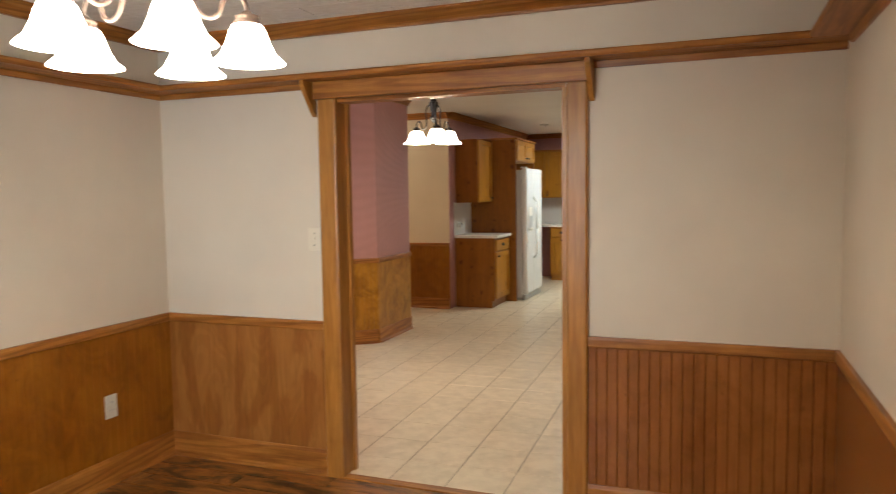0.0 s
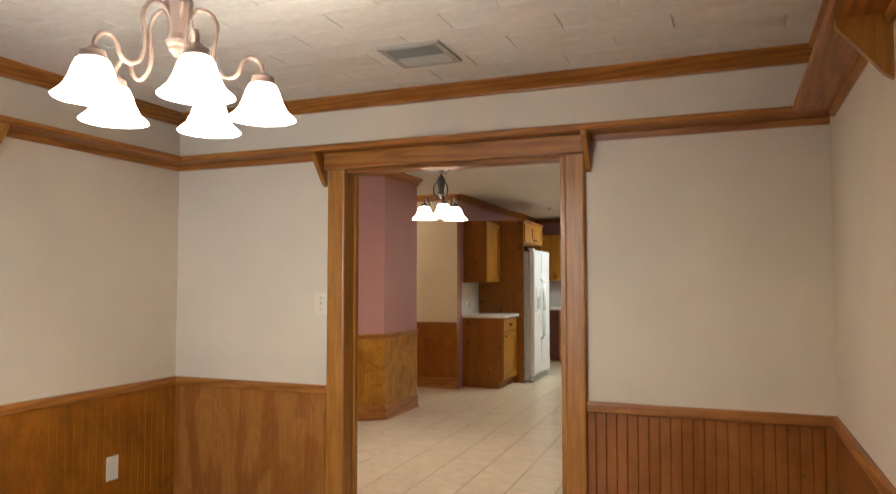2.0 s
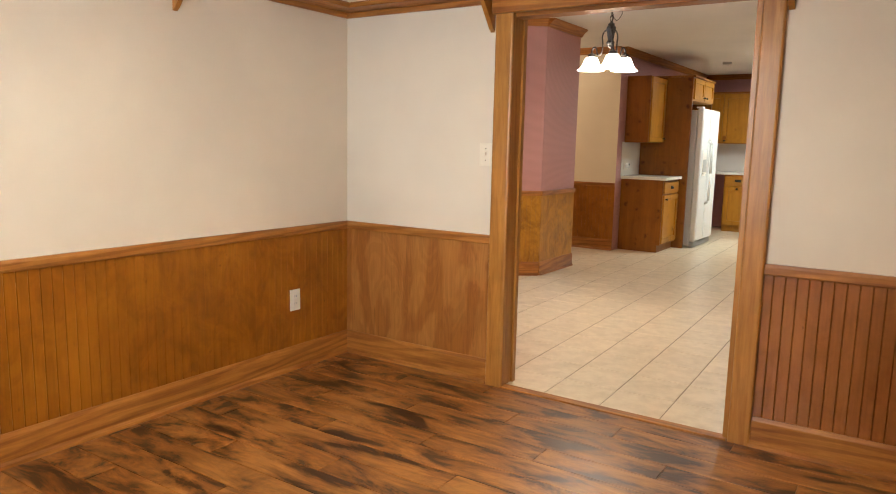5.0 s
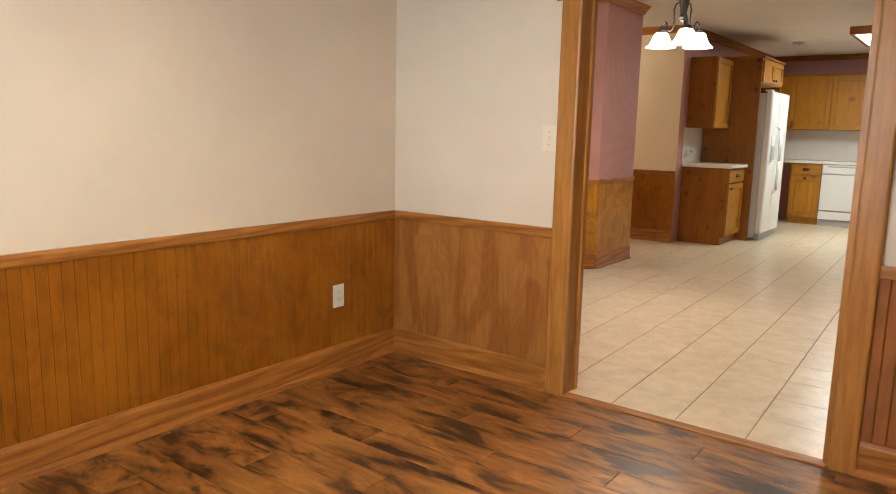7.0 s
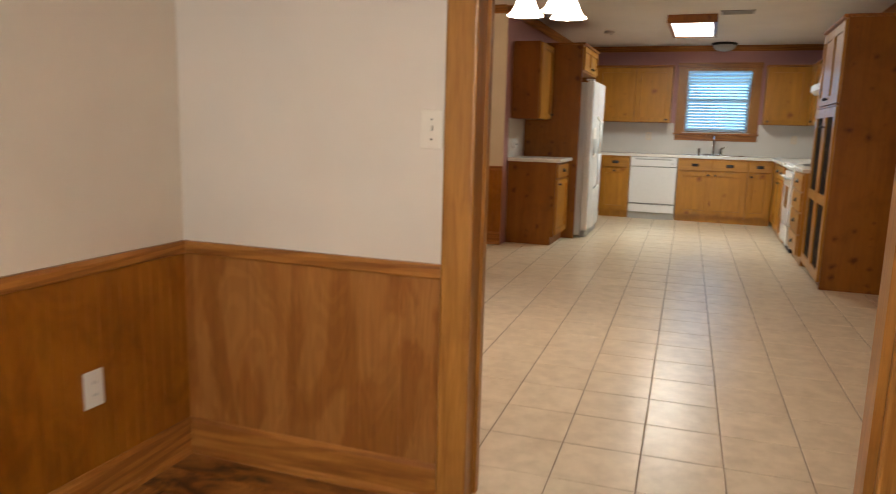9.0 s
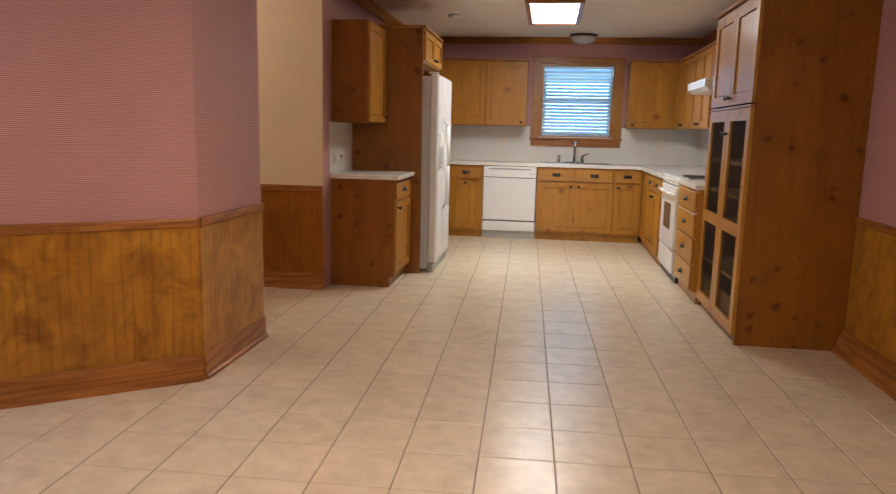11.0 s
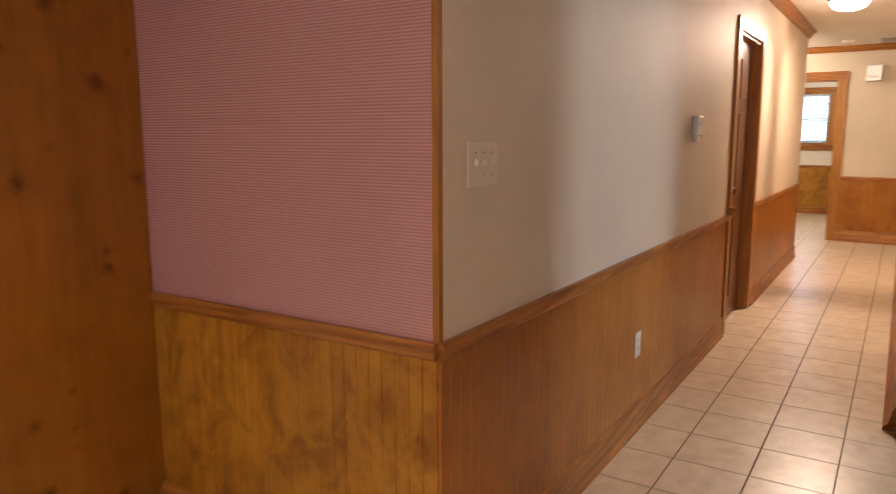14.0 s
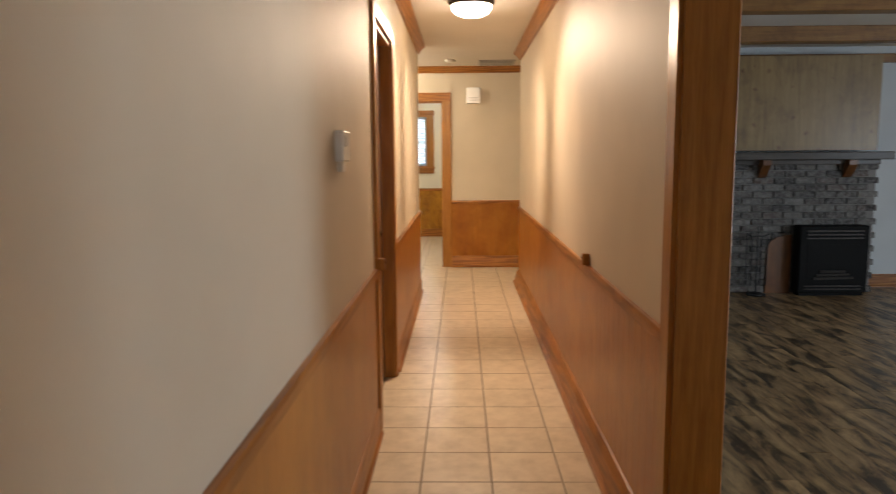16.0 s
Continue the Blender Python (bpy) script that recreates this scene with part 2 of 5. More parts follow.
M_SOOT.node_tree.nodes["Principled BSDF"].inputs["Specular IOR Level"].default_value = 0.15
M_COUNT = plain("white_laminate_counter", (0.76, 0.73, 0.67), 0.22)
M_GROUT = paint("dark_grout", (0.31, 0.235, 0.16), 0.8, 90.0, 0.3, 0.1)
M_VENT = plain("ivory_vent_metal", (0.42, 0.39, 0.35), 0.5)
M_SCREEN = plain("dark_wire_screen", (0.030, 0.024, 0.020), 0.7)


def tile_mat():
    m, n, l, b = nodes_of("beige_ceramic_tile")
    v = coords(n, l, (1, 1, 1))
    oi = n.new("ShaderNodeObjectInfo")
    cloud = noise_tex(n, l, v, 11.0, 4, 0.6)
    c = mix(n, l, "MIX", ramp(n, l, cloud, [(0.28, 0.0), (0.66, 1.0)]), (0.57, 0.465, 0.325), (0.79, 0.675, 0.505))
    c = mix(n, l, "MIX", 0.25, c, mix(n, l, "MIX", oi.outputs["Random"], (0.62, 0.52, 0.37), (0.79, 0.67, 0.49)))
    l.new(c, b.inputs["Base Color"])
    b.inputs["Roughness"].default_value = 0.3
    return m


def plank_mat(name, dark, mid, light):
    m, n, l, b = nodes_of(name)
    v = coords(n, l, (0.16, 1, 1))
    broad = coords(n, l, (0.36, 1, 1))
    oi = n.new("ShaderNodeObjectInfo")
    g = noise_tex(n, l, v, 30.0, 6, 0.7, 0.3)
    patch = noise_tex(n, l, broad, 10.0, 6, 0.66, 0.5)
    c = ramp(n, l, patch, [(0.40, dark), (0.485, mid), (0.62, light)])
    c = mix(n, l, "MULTIPLY", 0.5, c, ramp(n, l, g, [(0.34, (0.42, 0.36, 0.32)), (0.55, (1.0, 1.0, 1.0))]))
    c = mix(n, l, "MULTIPLY", 0.6, c, ramp(n, l, oi.outputs["Random"], [(0.0, 0.7), (1.0, 1.0)]))
    l.new(c, b.inputs["Base Color"])
    l.new(ramp(n, l, g, [(0.3, 0.32), (0.7, 0.46)]), b.inputs["Roughness"])
    bump(n, l, mix(n, l, "ADD", 1.0, g, patch), b, 0.14, 0.003)
    return m


def brick_mat():
    m, n, l, b = nodes_of("whitewashed_grey_brick")
    v = coords(n, l, (1, 1, 1))
    oi = n.new("ShaderNodeObjectInfo")
    k = noise_tex(n, l, v, 30.0, 5, 0.65)
    base = ramp(n, l, oi.outputs["Random"], [(0.0, (0.030, 0.026, 0.024)), (0.35, (0.075, 0.066, 0.060)), (0.8, (0.17, 0.16, 0.15)), (1.0, (0.08, 0.05, 0.04))])
    l.new(mix(n, l, "MIX", ramp(n, l, k, [(0.4, 0.0), (0.7, 0.7)]), base, (0.33, 0.32, 0.31)), b.inputs["Base Color"])
    b.inputs["Roughness"].default_value = 0.85
    bump(n, l, k, b, 0.6, 0.006)
    return m


M_DOORW = wood("dark_stained_door", (0.13, 0.045, 0.012), (0.22, 0.085, 0.025), "z", 0.3)
M_MANTEL = wood("grey_brown_mantel", (0.05, 0.042, 0.036), (0.10, 0.085, 0.072), "x", 0.6)
M_TILE = tile_mat()
M_PLANK = plank_mat("hand_scraped_brown_laminate", (0.042, 0.014, 0.005), (0.235, 0.085, 0.017), (0.42, 0.180, 0.042))
M_PLANKG = plank_mat("grey_brown_laminate", (0.06, 0.038, 0.022), (0.29, 0.185, 0.090), (0.55, 0.37, 0.19))
M_SHADE = glow("lit_frosted_glass_shade", (1.0, 0.92, 0.78), 42.0)
M_SHADEK = glow("lit_alabaster_shade", (1.0, 0.90, 0.74), 30.0)
M_FLUO = glow("lit_fluorescent_panel", (1.0, 0.97, 0.90), 5.0)
M_DOMEON = glow("lit_dome_glass", (1.0, 0.86, 0.66), 10.0)
M_DOMEOFF = plain("unlit_dome_glass", (0.45, 0.45, 0.44), 0.25)

# ---- building helpers ----


def box(bm, x0, x1, y0, y1, z0, z1, bev=0.0):
    m = Matrix.Translation(((x0 + x1) / 2, (y0 + y1) / 2, (z0 + z1) / 2)) @ Matrix.Diagonal((x1 - x0, y1 - y0, z1 - z0, 1))
    made = bmesh.ops.create_cube(bm, size=1, matrix=m)
    if bev:
        edges = list({e for v in made["verts"] for e in v.link_edges})
        bmesh.ops.bevel(bm, geom=edges, offset=bev, segments=1, affect="EDGES")
    return bm


def boxes(*rows, bev=0.0):
    bm = bmesh.new()
    for r in rows:
        box(bm, *r, bev=bev)
    return bm


def rod(bm, p, q, r0, r1=None, seg=12):
    p, q = Vector(p), Vector(q)
    d = q - p
    m = Matrix.Translation((p + q) / 2) @ d.to_track_quat("Z", "Y").to_matrix().to_4x4()
    bmesh.ops.create_cone(bm, cap_ends=True, segments=seg, radius1=r0, radius2=r0 if r1 is None else r1, depth=d.length, matrix=m)
    return bm


def tube(bm, pts, r, seg=8):
    for a, b in zip(pts, pts[1:]):
        rod(bm, a, b, r, r, seg)
    for p in pts[1:-1]:
        bmesh.ops.create_uvsphere(bm, u_segments=8, v_segments=6, radius=r, matrix=Matrix.Translation(p))
    return bm


def lathe(bm, prof, at=(0, 0, 0), seg=28, closed=False):
    rings = []
    for r, z in prof:
        rings.append([bm.verts.new((at[0] + r * math.cos(2 * math.pi * k / seg), at[1] + r * math.sin(2 * math.pi * k / seg), at[2] + z)) for k in range(seg)])
    for a, b in zip(rings, rings[1:]):
        for k in range(seg):
            bm.faces.new((a[k], a[(k + 1) % seg], b[(k + 1) % seg], b[k]))
    if closed:
        bm.faces.new(list(reversed(rings[0])))
        bm.faces.new(rings[-1])
    return bm


def prism(bm, pts, z0, z1):
    lo = [bm.verts.new((x, y, z0)) for x, y in pts]
    hi = [bm.verts.new((x, y, z1)) for x, y in pts]
    bm.faces.new(list(reversed(lo)))
    bm.faces.new(hi)
    for k in range(len(pts)):
        j = (k + 1) % len(pts)
        bm.faces.new((lo[k], lo[j], hi[j], hi[k]))
    return bm


def ring(bm, x0, x1, y0, y1, z0, z1, w):
    """A connected rectangular frame in the xz plane, w wide, between y0 and y1."""
    out = [(x0, z0), (x1, z0), (x1, z1), (x0, z1)]
    inn = [(x0 + w, z0 + w), (x1 - w, z0 + w), (x1 - w, z1 - w), (x0 + w, z1 - w)]
    vs = [[bm.verts.new((x, y, z)) for x, z in q] for q in (out, inn) for y in (y0, y1)]
    for k in range(4):
        j = (k + 1) % 4
        for a, b in ((0, 2), (3, 1), (1, 0), (2, 3)):
            bm.faces.new((vs[a][k], vs[a][j], vs[b][j], vs[b][k]))
    return bm


def mesh_of(bm, name, material, smooth=False):
    bmesh.ops.recalc_face_normals(bm, faces=bm.faces)
    me = bpy.data.meshes.new(name)
    bm.to_mesh(me)
    bm.free()
    for m in material if isinstance(material, (list, tuple)) else [material]:
        me.materials.append(m)
    if smooth:
        for p in me.polygons:
            p.use_smooth = True
    return me


def part(name, bm, material, parent=None, label="", smooth=False):
    ob = new(name, mesh_of(bm, name, material, smooth))
    if parent is not None:
        ob.parent = parent
    if label:
        tagged(ob, label)
    return ob


def thing(name, m, label, category, group="", kind=""):
    ob = new(name)
    ob.empty_display_size = 0.1
    ob.matrix_basis = m
    return tagged(ob, label, category, group, kind)


def structure(name, bm, material, label, category):
    return tagged(part(name, bm, material), label, category, kind="structure")


def wall(name, axis, p0, p1, a0, a1, z1, holes, material, label, z0=0.0, other=None, other_dir=None):
    """A wall between the planes p0 and p1 along the other axis from a0 to a1, with openings (a, b, low, high)."""
    bm = bmesh.new()

    def piece(u0, u1, w0, w1):
        if u1 - u0 > 1e-4 and w1 - w0 > 1e-4:
            if axis == "y":
                box(bm, u0, u1, p0, p1, w0, w1)
            else:
                box(bm, p0, p1, u0, u1, w0, w1)

    at = a0
    for h0, h1, lo, hi in sorted(holes):
        piece(at, h0, z0, z1)
        piece(h0, h1, z0, lo)
        piece(h0, h1, hi, z1)
        at = h1
    piece(at, a1, z0, z1)
    ob = structure(name, bm, [material, other] if other else material, label, "wall")
    if other:
        d = Vector(other_dir)
        for p in ob.data.polygons:
            if p.normal.dot(d) > 0.9:
                p.material_index = 1
    return ob


def along(p, q):
    d = Vector((q[0] - p[0], q[1] - p[1]))
    return Matrix.Translation((p[0], p[1], 0)) @ Matrix.Rotation(math.atan2(d.y, d.x), 4, "Z"), d.length


def strip(name, p, q, prof, material, label, category):
    """A moulding from p to q; prof is (out, height) points, out being to the left of the way."""
    m, n = along(p, q)
    bm = bmesh.new()
    a = [bm.verts.new((0, o, z)) for o, z in prof]
    b = [bm.verts.new((n, o, z)) for o, z in prof]
    bm.faces.new(a)
    bm.faces.new(list(reversed(b)))
    for k in range(len(prof)):
        j = (k + 1) % len(prof)
        bm.faces.new((a[k], b[k], b[j], a[j]))
    ob = structure(name, bm, material, label, category)
    ob.matrix_basis = m
    return ob


RAIL = [(0, 0.752), (0.016, 0.752), (0.020, 0.758), (0.020, 0.785), (0.017, 0.798), (0, 0.798)]
BASE = [(0, 0), (0.032, 0), (0.030, 0.014), (0.018, 0.024), (0.018, 0.115), (0.012, 0.132), (0, 0.135)]
WIDE = [(0, 0), (0.07, 0), (0.068, 0.018), (0.05, 0.032), (0.036, 0.10), (0.018, 0.135), (0, 0.14)]
BOARDS = {}


def wainscot(p, q, material, label, pitch=0.045, groove=0.002, base=None, lift=0.0):
    """Beadboard with its rail and baseboard along a wall, facing to the left of the way from p to q."""
    m, n = along(p, q)
    top = thing("wainscot", m, label, "wainscot", kind="structure")
    count = max(1, round(n / pitch))
    w = n / count
    key = (round(w, 4), material.name, groove, lift)
    if key not in BOARDS:
        bm = bmesh.new()
        g = groove
        prof = [(0, 0.008 - 1.6 * g), (g, 0.008), (w - g, 0.008), (w, 0.008 - 1.6 * g), (w, 0), (0, 0)]
        lo = [bm.verts.new((x, y, 0.12)) for x, y in prof]
        hi = [bm.verts.new((x, y, 0.762 + lift)) for x, y in prof]
        for k in range(len(prof)):
            j = (k + 1) % len(prof)
            bm.faces.new((lo[k], lo[j], hi[j], hi[k]))
        BOARDS[key] = mesh_of(bm, "board", material)
    for k in range(count):
        ob = new("board", BOARDS[key])
        ob.parent = top
        ob.location = (k * w, 0, 0)
    strip("chair_rail", p, q, [(o, z + lift) for o, z in RAIL], M_TRIMX, "varnished oak chair rail capping the beadboard", "chair rail")
    strip("baseboard", p, q, base or BASE, M_TRIMX, "varnished oak baseboard with a rounded shoe", "baseboard")
    return top

# ---- plan ----
DX0, DX1, DY0, DY1 = -2.21, 1.09, -0.45, 3.67      # dining room
DZ, KZ = 2.275, 2.44                                 # ceilings
OX0, OX1, OZ = -1.145, 0.012, 1.905                   # opening to the kitchen
KY0, KY1 = 3.765, 12.65                              # kitchen
KXL, KXR = -2.48, 1.09
HY0, HY1, HX1 = 5.71, 6.765, 9.98                   # hall
LX0, LX1 = 2.08, 3.27                               # opening to the living room
FX, LZ = 8.5, 2.42                                  # living room's far wall and ceiling

# walls
wall("wall_dining_north", "y", DY1, KY0, -4.3, DX1, 2.6, [(OX0, OX1, 0, OZ)], M_BEIGE, "beige painted wall with a wide cased opening", other=M_PINK, other_dir=(0, 1, 0))
wall("wall_dining_west", "x", DX0 - 0.14, DX0, DY0, DY1, 2.6, [], M_BEIGE, "beige painted wall above beadboard")
wall("wall_dining_east", "x", DX1, DX1 + 0.14, DY0, HY0 - 0.14, 2.6, [], M_BEIGE, "beige painted wall above beadboard")
wall("wall_dining_south", "y", DY0 - 0.14, DY0, DX0 - 0.14, DX1 + 0.14, 2.6, [(-1.35, 0.15, 0.55, 1.95)], M_BEIGE, "beige painted wall with a wide window")
wall("wall_kitchen_east", "x", KXR, KXR + 0.14, HY1, KY1 + 0.14, 2.6, [], M_PINK, "pink ribbed wallpaper above pine beadboard", other=M_HALLP, other_dir=(0, -1, 0))
wall("wall_kitchen_north", "y", KY1, KY1 + 0.16, -4.3, KXR, 2.6, [(-0.87, 0.04, 1.225, 2.13)], M_PINK, "pink papered kitchen wall with a window")
wall("wall_kitchen_west", "x", KXL - 0.14, KXL, 8.84, KY1, 2.6, [], M_PINK, "pink papered kitchen wall behind the cabinets", other=M_CREAM, other_dir=(0, -1, 0))
wall("wall_passage_north", "y", 8.84, 8.98, -4.3, KXL - 0.14, 2.6, [], M_CREAM, "cream painted passage wall above beadboard")
# The hole in this wall is for a window added out of view.
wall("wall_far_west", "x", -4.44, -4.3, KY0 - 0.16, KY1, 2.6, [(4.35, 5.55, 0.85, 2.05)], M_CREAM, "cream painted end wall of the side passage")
bm = prism(bmesh.new(), [(-2.435, 6.72), (-2.435, 7.50), (-4.3, 7.50), (-4.3, 6.14), (-3.215, 6.14)], 0, 2.6)
structure("wall_angled", bm, M_PINK, "pink papered wall end with a chamfered corner", "wall")
wall("wall_hall_north", "y", HY1, HY1 + 0.14, KXR + 0.14, 8.34, 2.6, [(4.66, 5.50, 0, 2.03)], M_HALLP, "greige painted hall wall with a doorway")
wall("wall_hall_south", "y", HY0 - 0.14, HY0, DX1, 8.87, 2.7, [(LX0, LX1, 0, 2.06)], M_HALLP, "greige painted hall wall with a wide cased opening", other=M_COOL, other_dir=(0, -1, 0))
wall("wall_hall_end", "x", HX1, HX1 + 0.14, 4.6, 9.0, 2.6, [(6.56, 7.36, 0, 2.035)], M_HALLP, "greige painted end wall of the hall with a doorway")
wall("wall_cross_hall_north", "y", 8.3, 8.44, 8.34, HX1, 2.6, [], M_HALLP, "greige painted wall of the cross hall")
wall("wall_cross_hall_west", "x", 8.20, 8.34, HY1 + 0.14, 8.44, 2.6, [], M_HALLP, "greige painted wall of the cross hall")
wall("wall_cross_hall_south", "y", 4.6, 4.74, 8.87, HX1, 2.6, [], M_HALLP, "greige painted wall of the cross hall")
wall("wall_side_room_north", "y", 8.3, 8.44, 4.2, 8.20, 2.6, [], M_HALLP, "dim painted wall of the side room")
wall("wall_side_room_west", "x", 4.06, 4.2, HY1 + 0.14, 8.44, 2.6, [], M_HALLP, "dim painted wall of the side room")
wall("wall_bedroom_east", "x", 13.4, 13.54, 4.6, 9.0, 2.6, [(6.90, 7.75, 1.19, 2.06)], M_WHITEW, "white bedroom wall with a window above beadboard")
wall("wall_bedroom_north", "y", 8.86, 9.0, HX1 + 0.14, 13.4, 2.6, [], M_WHITEW, "white bedroom wall")
wall("wall_bedroom_south", "y", 4.6, 4.74, HX1 + 0.14, 13.4, 2.6, [], M_WHITEW, "white bedroom wall")
wall("wall_living_east", "x", FX, FX + 0.14, -0.6, HY0 - 0.14, 2.7, [], M_COOL, "grey white living room wall behind the fireplace")
wall("wall_living_south", "y", -0.74, -0.6, DX1 + 0.14, FX + 0.14, 2.7, [(2.2, 4.4, 0.5, 2.0)], M_COOL, "grey white living room wall with a window")
structure("wall_cross_corner", boxes((8.73, 8.87, 4.6, HY0 - 0.14, 0, 2.6)), M_HALLP, "greige painted short wall of the cross hall", "wall")

# floors
structure("grout_bed", boxes((-4.3, KXR + 0.05, DY1 + 0.031, KY1, -0.0115, -0.0022), (KXR + 0.0505, 13.4, HY0 - 0.07, 8.9, -0.0115, -0.0022), (8.8, 13.4, 4.74, HY0 - 0.0705, -0.0115, -0.0022)), M_GROUT, "brown grout between the floor tiles", "grout")
structure("floor_subfloor", boxes((-4.5, 13.6, -0.8, 12.9, -0.12, -0.012)), M_GROUT, "grey grout bed under tiles and planks", "floor")
structure("ground", boxes((-150, 150, -150, 150, -0.5, -0.35)), paint("lawn_green", (0.06, 0.10, 0.03), 0.9, 30, 0.5, 0.3), "green lawn outside the windows", "ground")

# ceilings
structure("ceiling_kitchen", boxes((-4.3, KXR, KY0, KY1, KZ, KZ + 0.1)), M_CEIL, "off white textured kitchen ceiling", "ceiling")
structure("ceiling_hall", boxes((KXR, 13.5, HY0 - 0.13, 8.9, KZ, KZ + 0.1), (8.73, 13.5, 4.6, HY0 - 0.14, KZ, KZ + 0.1)), M_CEIL, "off white textured hall ceiling", "ceiling")
structure("ceiling_nook", boxes((KXR + 0.001, 1.2, KY0, HY0 - 0.14, KZ, KZ + 0.1)), M_CEIL, "off white ceiling edge", "ceiling")
structure("ceiling_living", boxes((DX1 + 0.14, FX, -0.6, HY0 - 0.14, LZ, LZ + 0.1)), M_CEIL, "off white living room ceiling", "ceiling")
structure("roof", boxes((-4.6, 13.7, -0.9, 13.0, 2.72, 2.8)), M_GREYP, "flat grey roof deck above the rooms", "roof")


def plank_ceiling():
    bm = boxes((DX0, DX1, DY0, DY1, DZ + 0.012, DZ + 0.1))
    y, k = DY0 + 0.02, 0
    while y < DY1:
        x = DX0 - 0.61 * ((k * 0.37) % 1)
        while x < DX1:
            a, b = max(x + 0.002, DX0), min(x + 0.608, DX1)
            if b - a > 0.02:
                box(bm, a, b, y + 0.002, min(y + 0.1505, DY1), DZ, DZ + 0.014)
            x += 0.61
        y += 0.1525
        k += 1
    return bm


def ceiling_plank_mat():
    m, n, l, b = nodes_of("textured_ceiling_plank")
    k = noise_tex(n, l, coords(n, l, (0.35, 1, 1), shift=False), 30.0, 5, 0.6, 2.0)
    c = ramp(n, l, k, [(0.32, (0.76, 0.72, 0.66)), (0.6, (0.85, 0.82, 0.77))])
    l.new(c, b.inputs["Base Color"])
    b.inputs["Roughness"].default_value = 0.8
    bump(n, l, k, b, 0.45, 0.01)
    return m


structure("ceiling_dining", plank_ceiling(), ceiling_plank_mat(), "embossed off white plank ceiling of the dining room", "ceiling")

# wainscot, rails and baseboards (facing to the left of the way)
D1 = "orange brown stained beadboard below an oak chair rail"
wainscot((DX0, DY1), (DX0, DY0), M_BEAD, D1)
wainscot((OX0 - 0.07, DY1), (DX0, DY1), M_PLY, "reddish brown stained plywood panel beside the opening", 0.14, 0.0004)
wainscot((DX1, DY1), (OX1 + 0.09, DY1), M_BEADR, "reddish brown stained beadboard beside the opening", 0.045, 0.003)
wainscot((DX1, DY0), (DX1, DY1), M_BEADR, D1)
K1 = "yellow brown pine beadboard under an oak chair rail"
wainscot((-2.435, 7.50), (-2.435, 6.72), M_BEADY, K1, lift=0.03)
wainscot((-2.435, 6.72), (-3.215, 6.14), M_BEADY, K1, lift=0.03)
wainscot((-3.215, 6.14), (-4.3, 6.14), M_BEADY, K1, lift=0.03)
wainscot((KXL, 8.84), (-4.3, 8.84), M_BEAD, "brown beadboard on the passage wall", lift=0.03)
wainscot((KXR, HY1), (KXR, 7.93), M_BEADY, K1, base=WIDE, lift=0.03)
H1 = "warm brown stained beadboard along the hall"
M_BEADH = bead("warm_hall_beadboard", (0.46, 0.178, 0.027), 0.3)
wainscot((4.57, HY1), (KXR, HY1), M_BEADH, H1, 0.05, 0.0012, lift=0.03)
wainscot((8.34, HY1), (5.59, HY1), M_BEADH, H1, 0.09, 0.0012, lift=0.03)
wainscot((LX1 + 0.07, HY0), (8.87, HY0), M_BEADH, H1, 0.09, 0.0012, WIDE, lift=0.03)
wainscot((DX1, HY0), (LX0 - 0.09, HY0), M_BEADH, H1, 0.05, 0.0012, WIDE, lift=0.03)
wainscot((HX1, 4.74), (HX1, 6.46), M_BEADH, H1, 0.09, 0.0012, WIDE, lift=0.03)
wainscot((HX1, 7.46), (HX1, 8.3), M_BEADH, H1, 0.09, 0.0012, WIDE, lift=0.03)
wainscot((13.4, 4.74), (13.4, 8.86), M_BEADY, "pale pine beadboard in the bedroom", 0.09, lift=0.03)
CROWN = [(0, 0), (0.075, 0), (0.075, -0.012), (0.05, -0.03), (0.022, -0.062), (0.018, -0.075), (0, -0.075)]


def crown(p, q, z, k=1.0, name="crown_moulding"):
    strip(name, p, q, [(o, z + k * h) for o, h in CROWN], M_TRIMX, "stained oak crown moulding under the ceiling", "crown moulding")


for p, q in [((DX0, DY1), (DX0, DY0)), ((DX1, DY1), (DX0, DY1)), ((DX1, DY0), (DX1, DY1)), ((DX0, DY0), (DX1, DY0))]:
    crown(p, q, DZ, 0.8)
for p, q in [((KXR, KY1), (KXL, KY1)), ((KXL, KY1), (KXL, 8.84)), ((KXR, HY1), (KXR, KY1)), ((KXL, 8.84), (-4.3, 8.84)), ((-2.435, 7.5), (-2.435, 6.72)),
             ((-2.435, 6.72), (-3.215, 6.14)), ((-3.215, 6.14), (-4.3, 6.14)), ((8.34, HY1), (KXR, HY1)), ((DX1, HY0), (8.87, HY0)), ((HX1, 4.74), (HX1, 8.3))]:
    crown(p, q, KZ)

# plate shelf round the dining room
SZ = 1.985


def shelf(p, q, c=None, name="plate_shelf"):
    strip(name, p, q, [(0, SZ), (0.14, SZ), (0.145, SZ + 0.01), (0.145, SZ + 0.02), (0.14, SZ + 0.028), (0, SZ + 0.028)], M_TRIMX, "stained oak plate shelf running round the dining room wall", "shelf")
    strip("shelf_cleat", c or p, q, [(0, SZ - 0.028), (0.012, SZ - 0.028), (0.018, SZ - 0.004), (0.018, SZ - 0.001), (0, SZ - 0.001)], M_TRIMX, "stained oak cleat under the plate shelf", "trim")


shelf((DX0, DY1 - 0.145), (DX0, DY0), (DX0, DY1 - 0.0185))
shelf((DX1, DY1), (DX0, DY1))
shelf((DX1, DY0), (DX1, DY1 - 0.145))


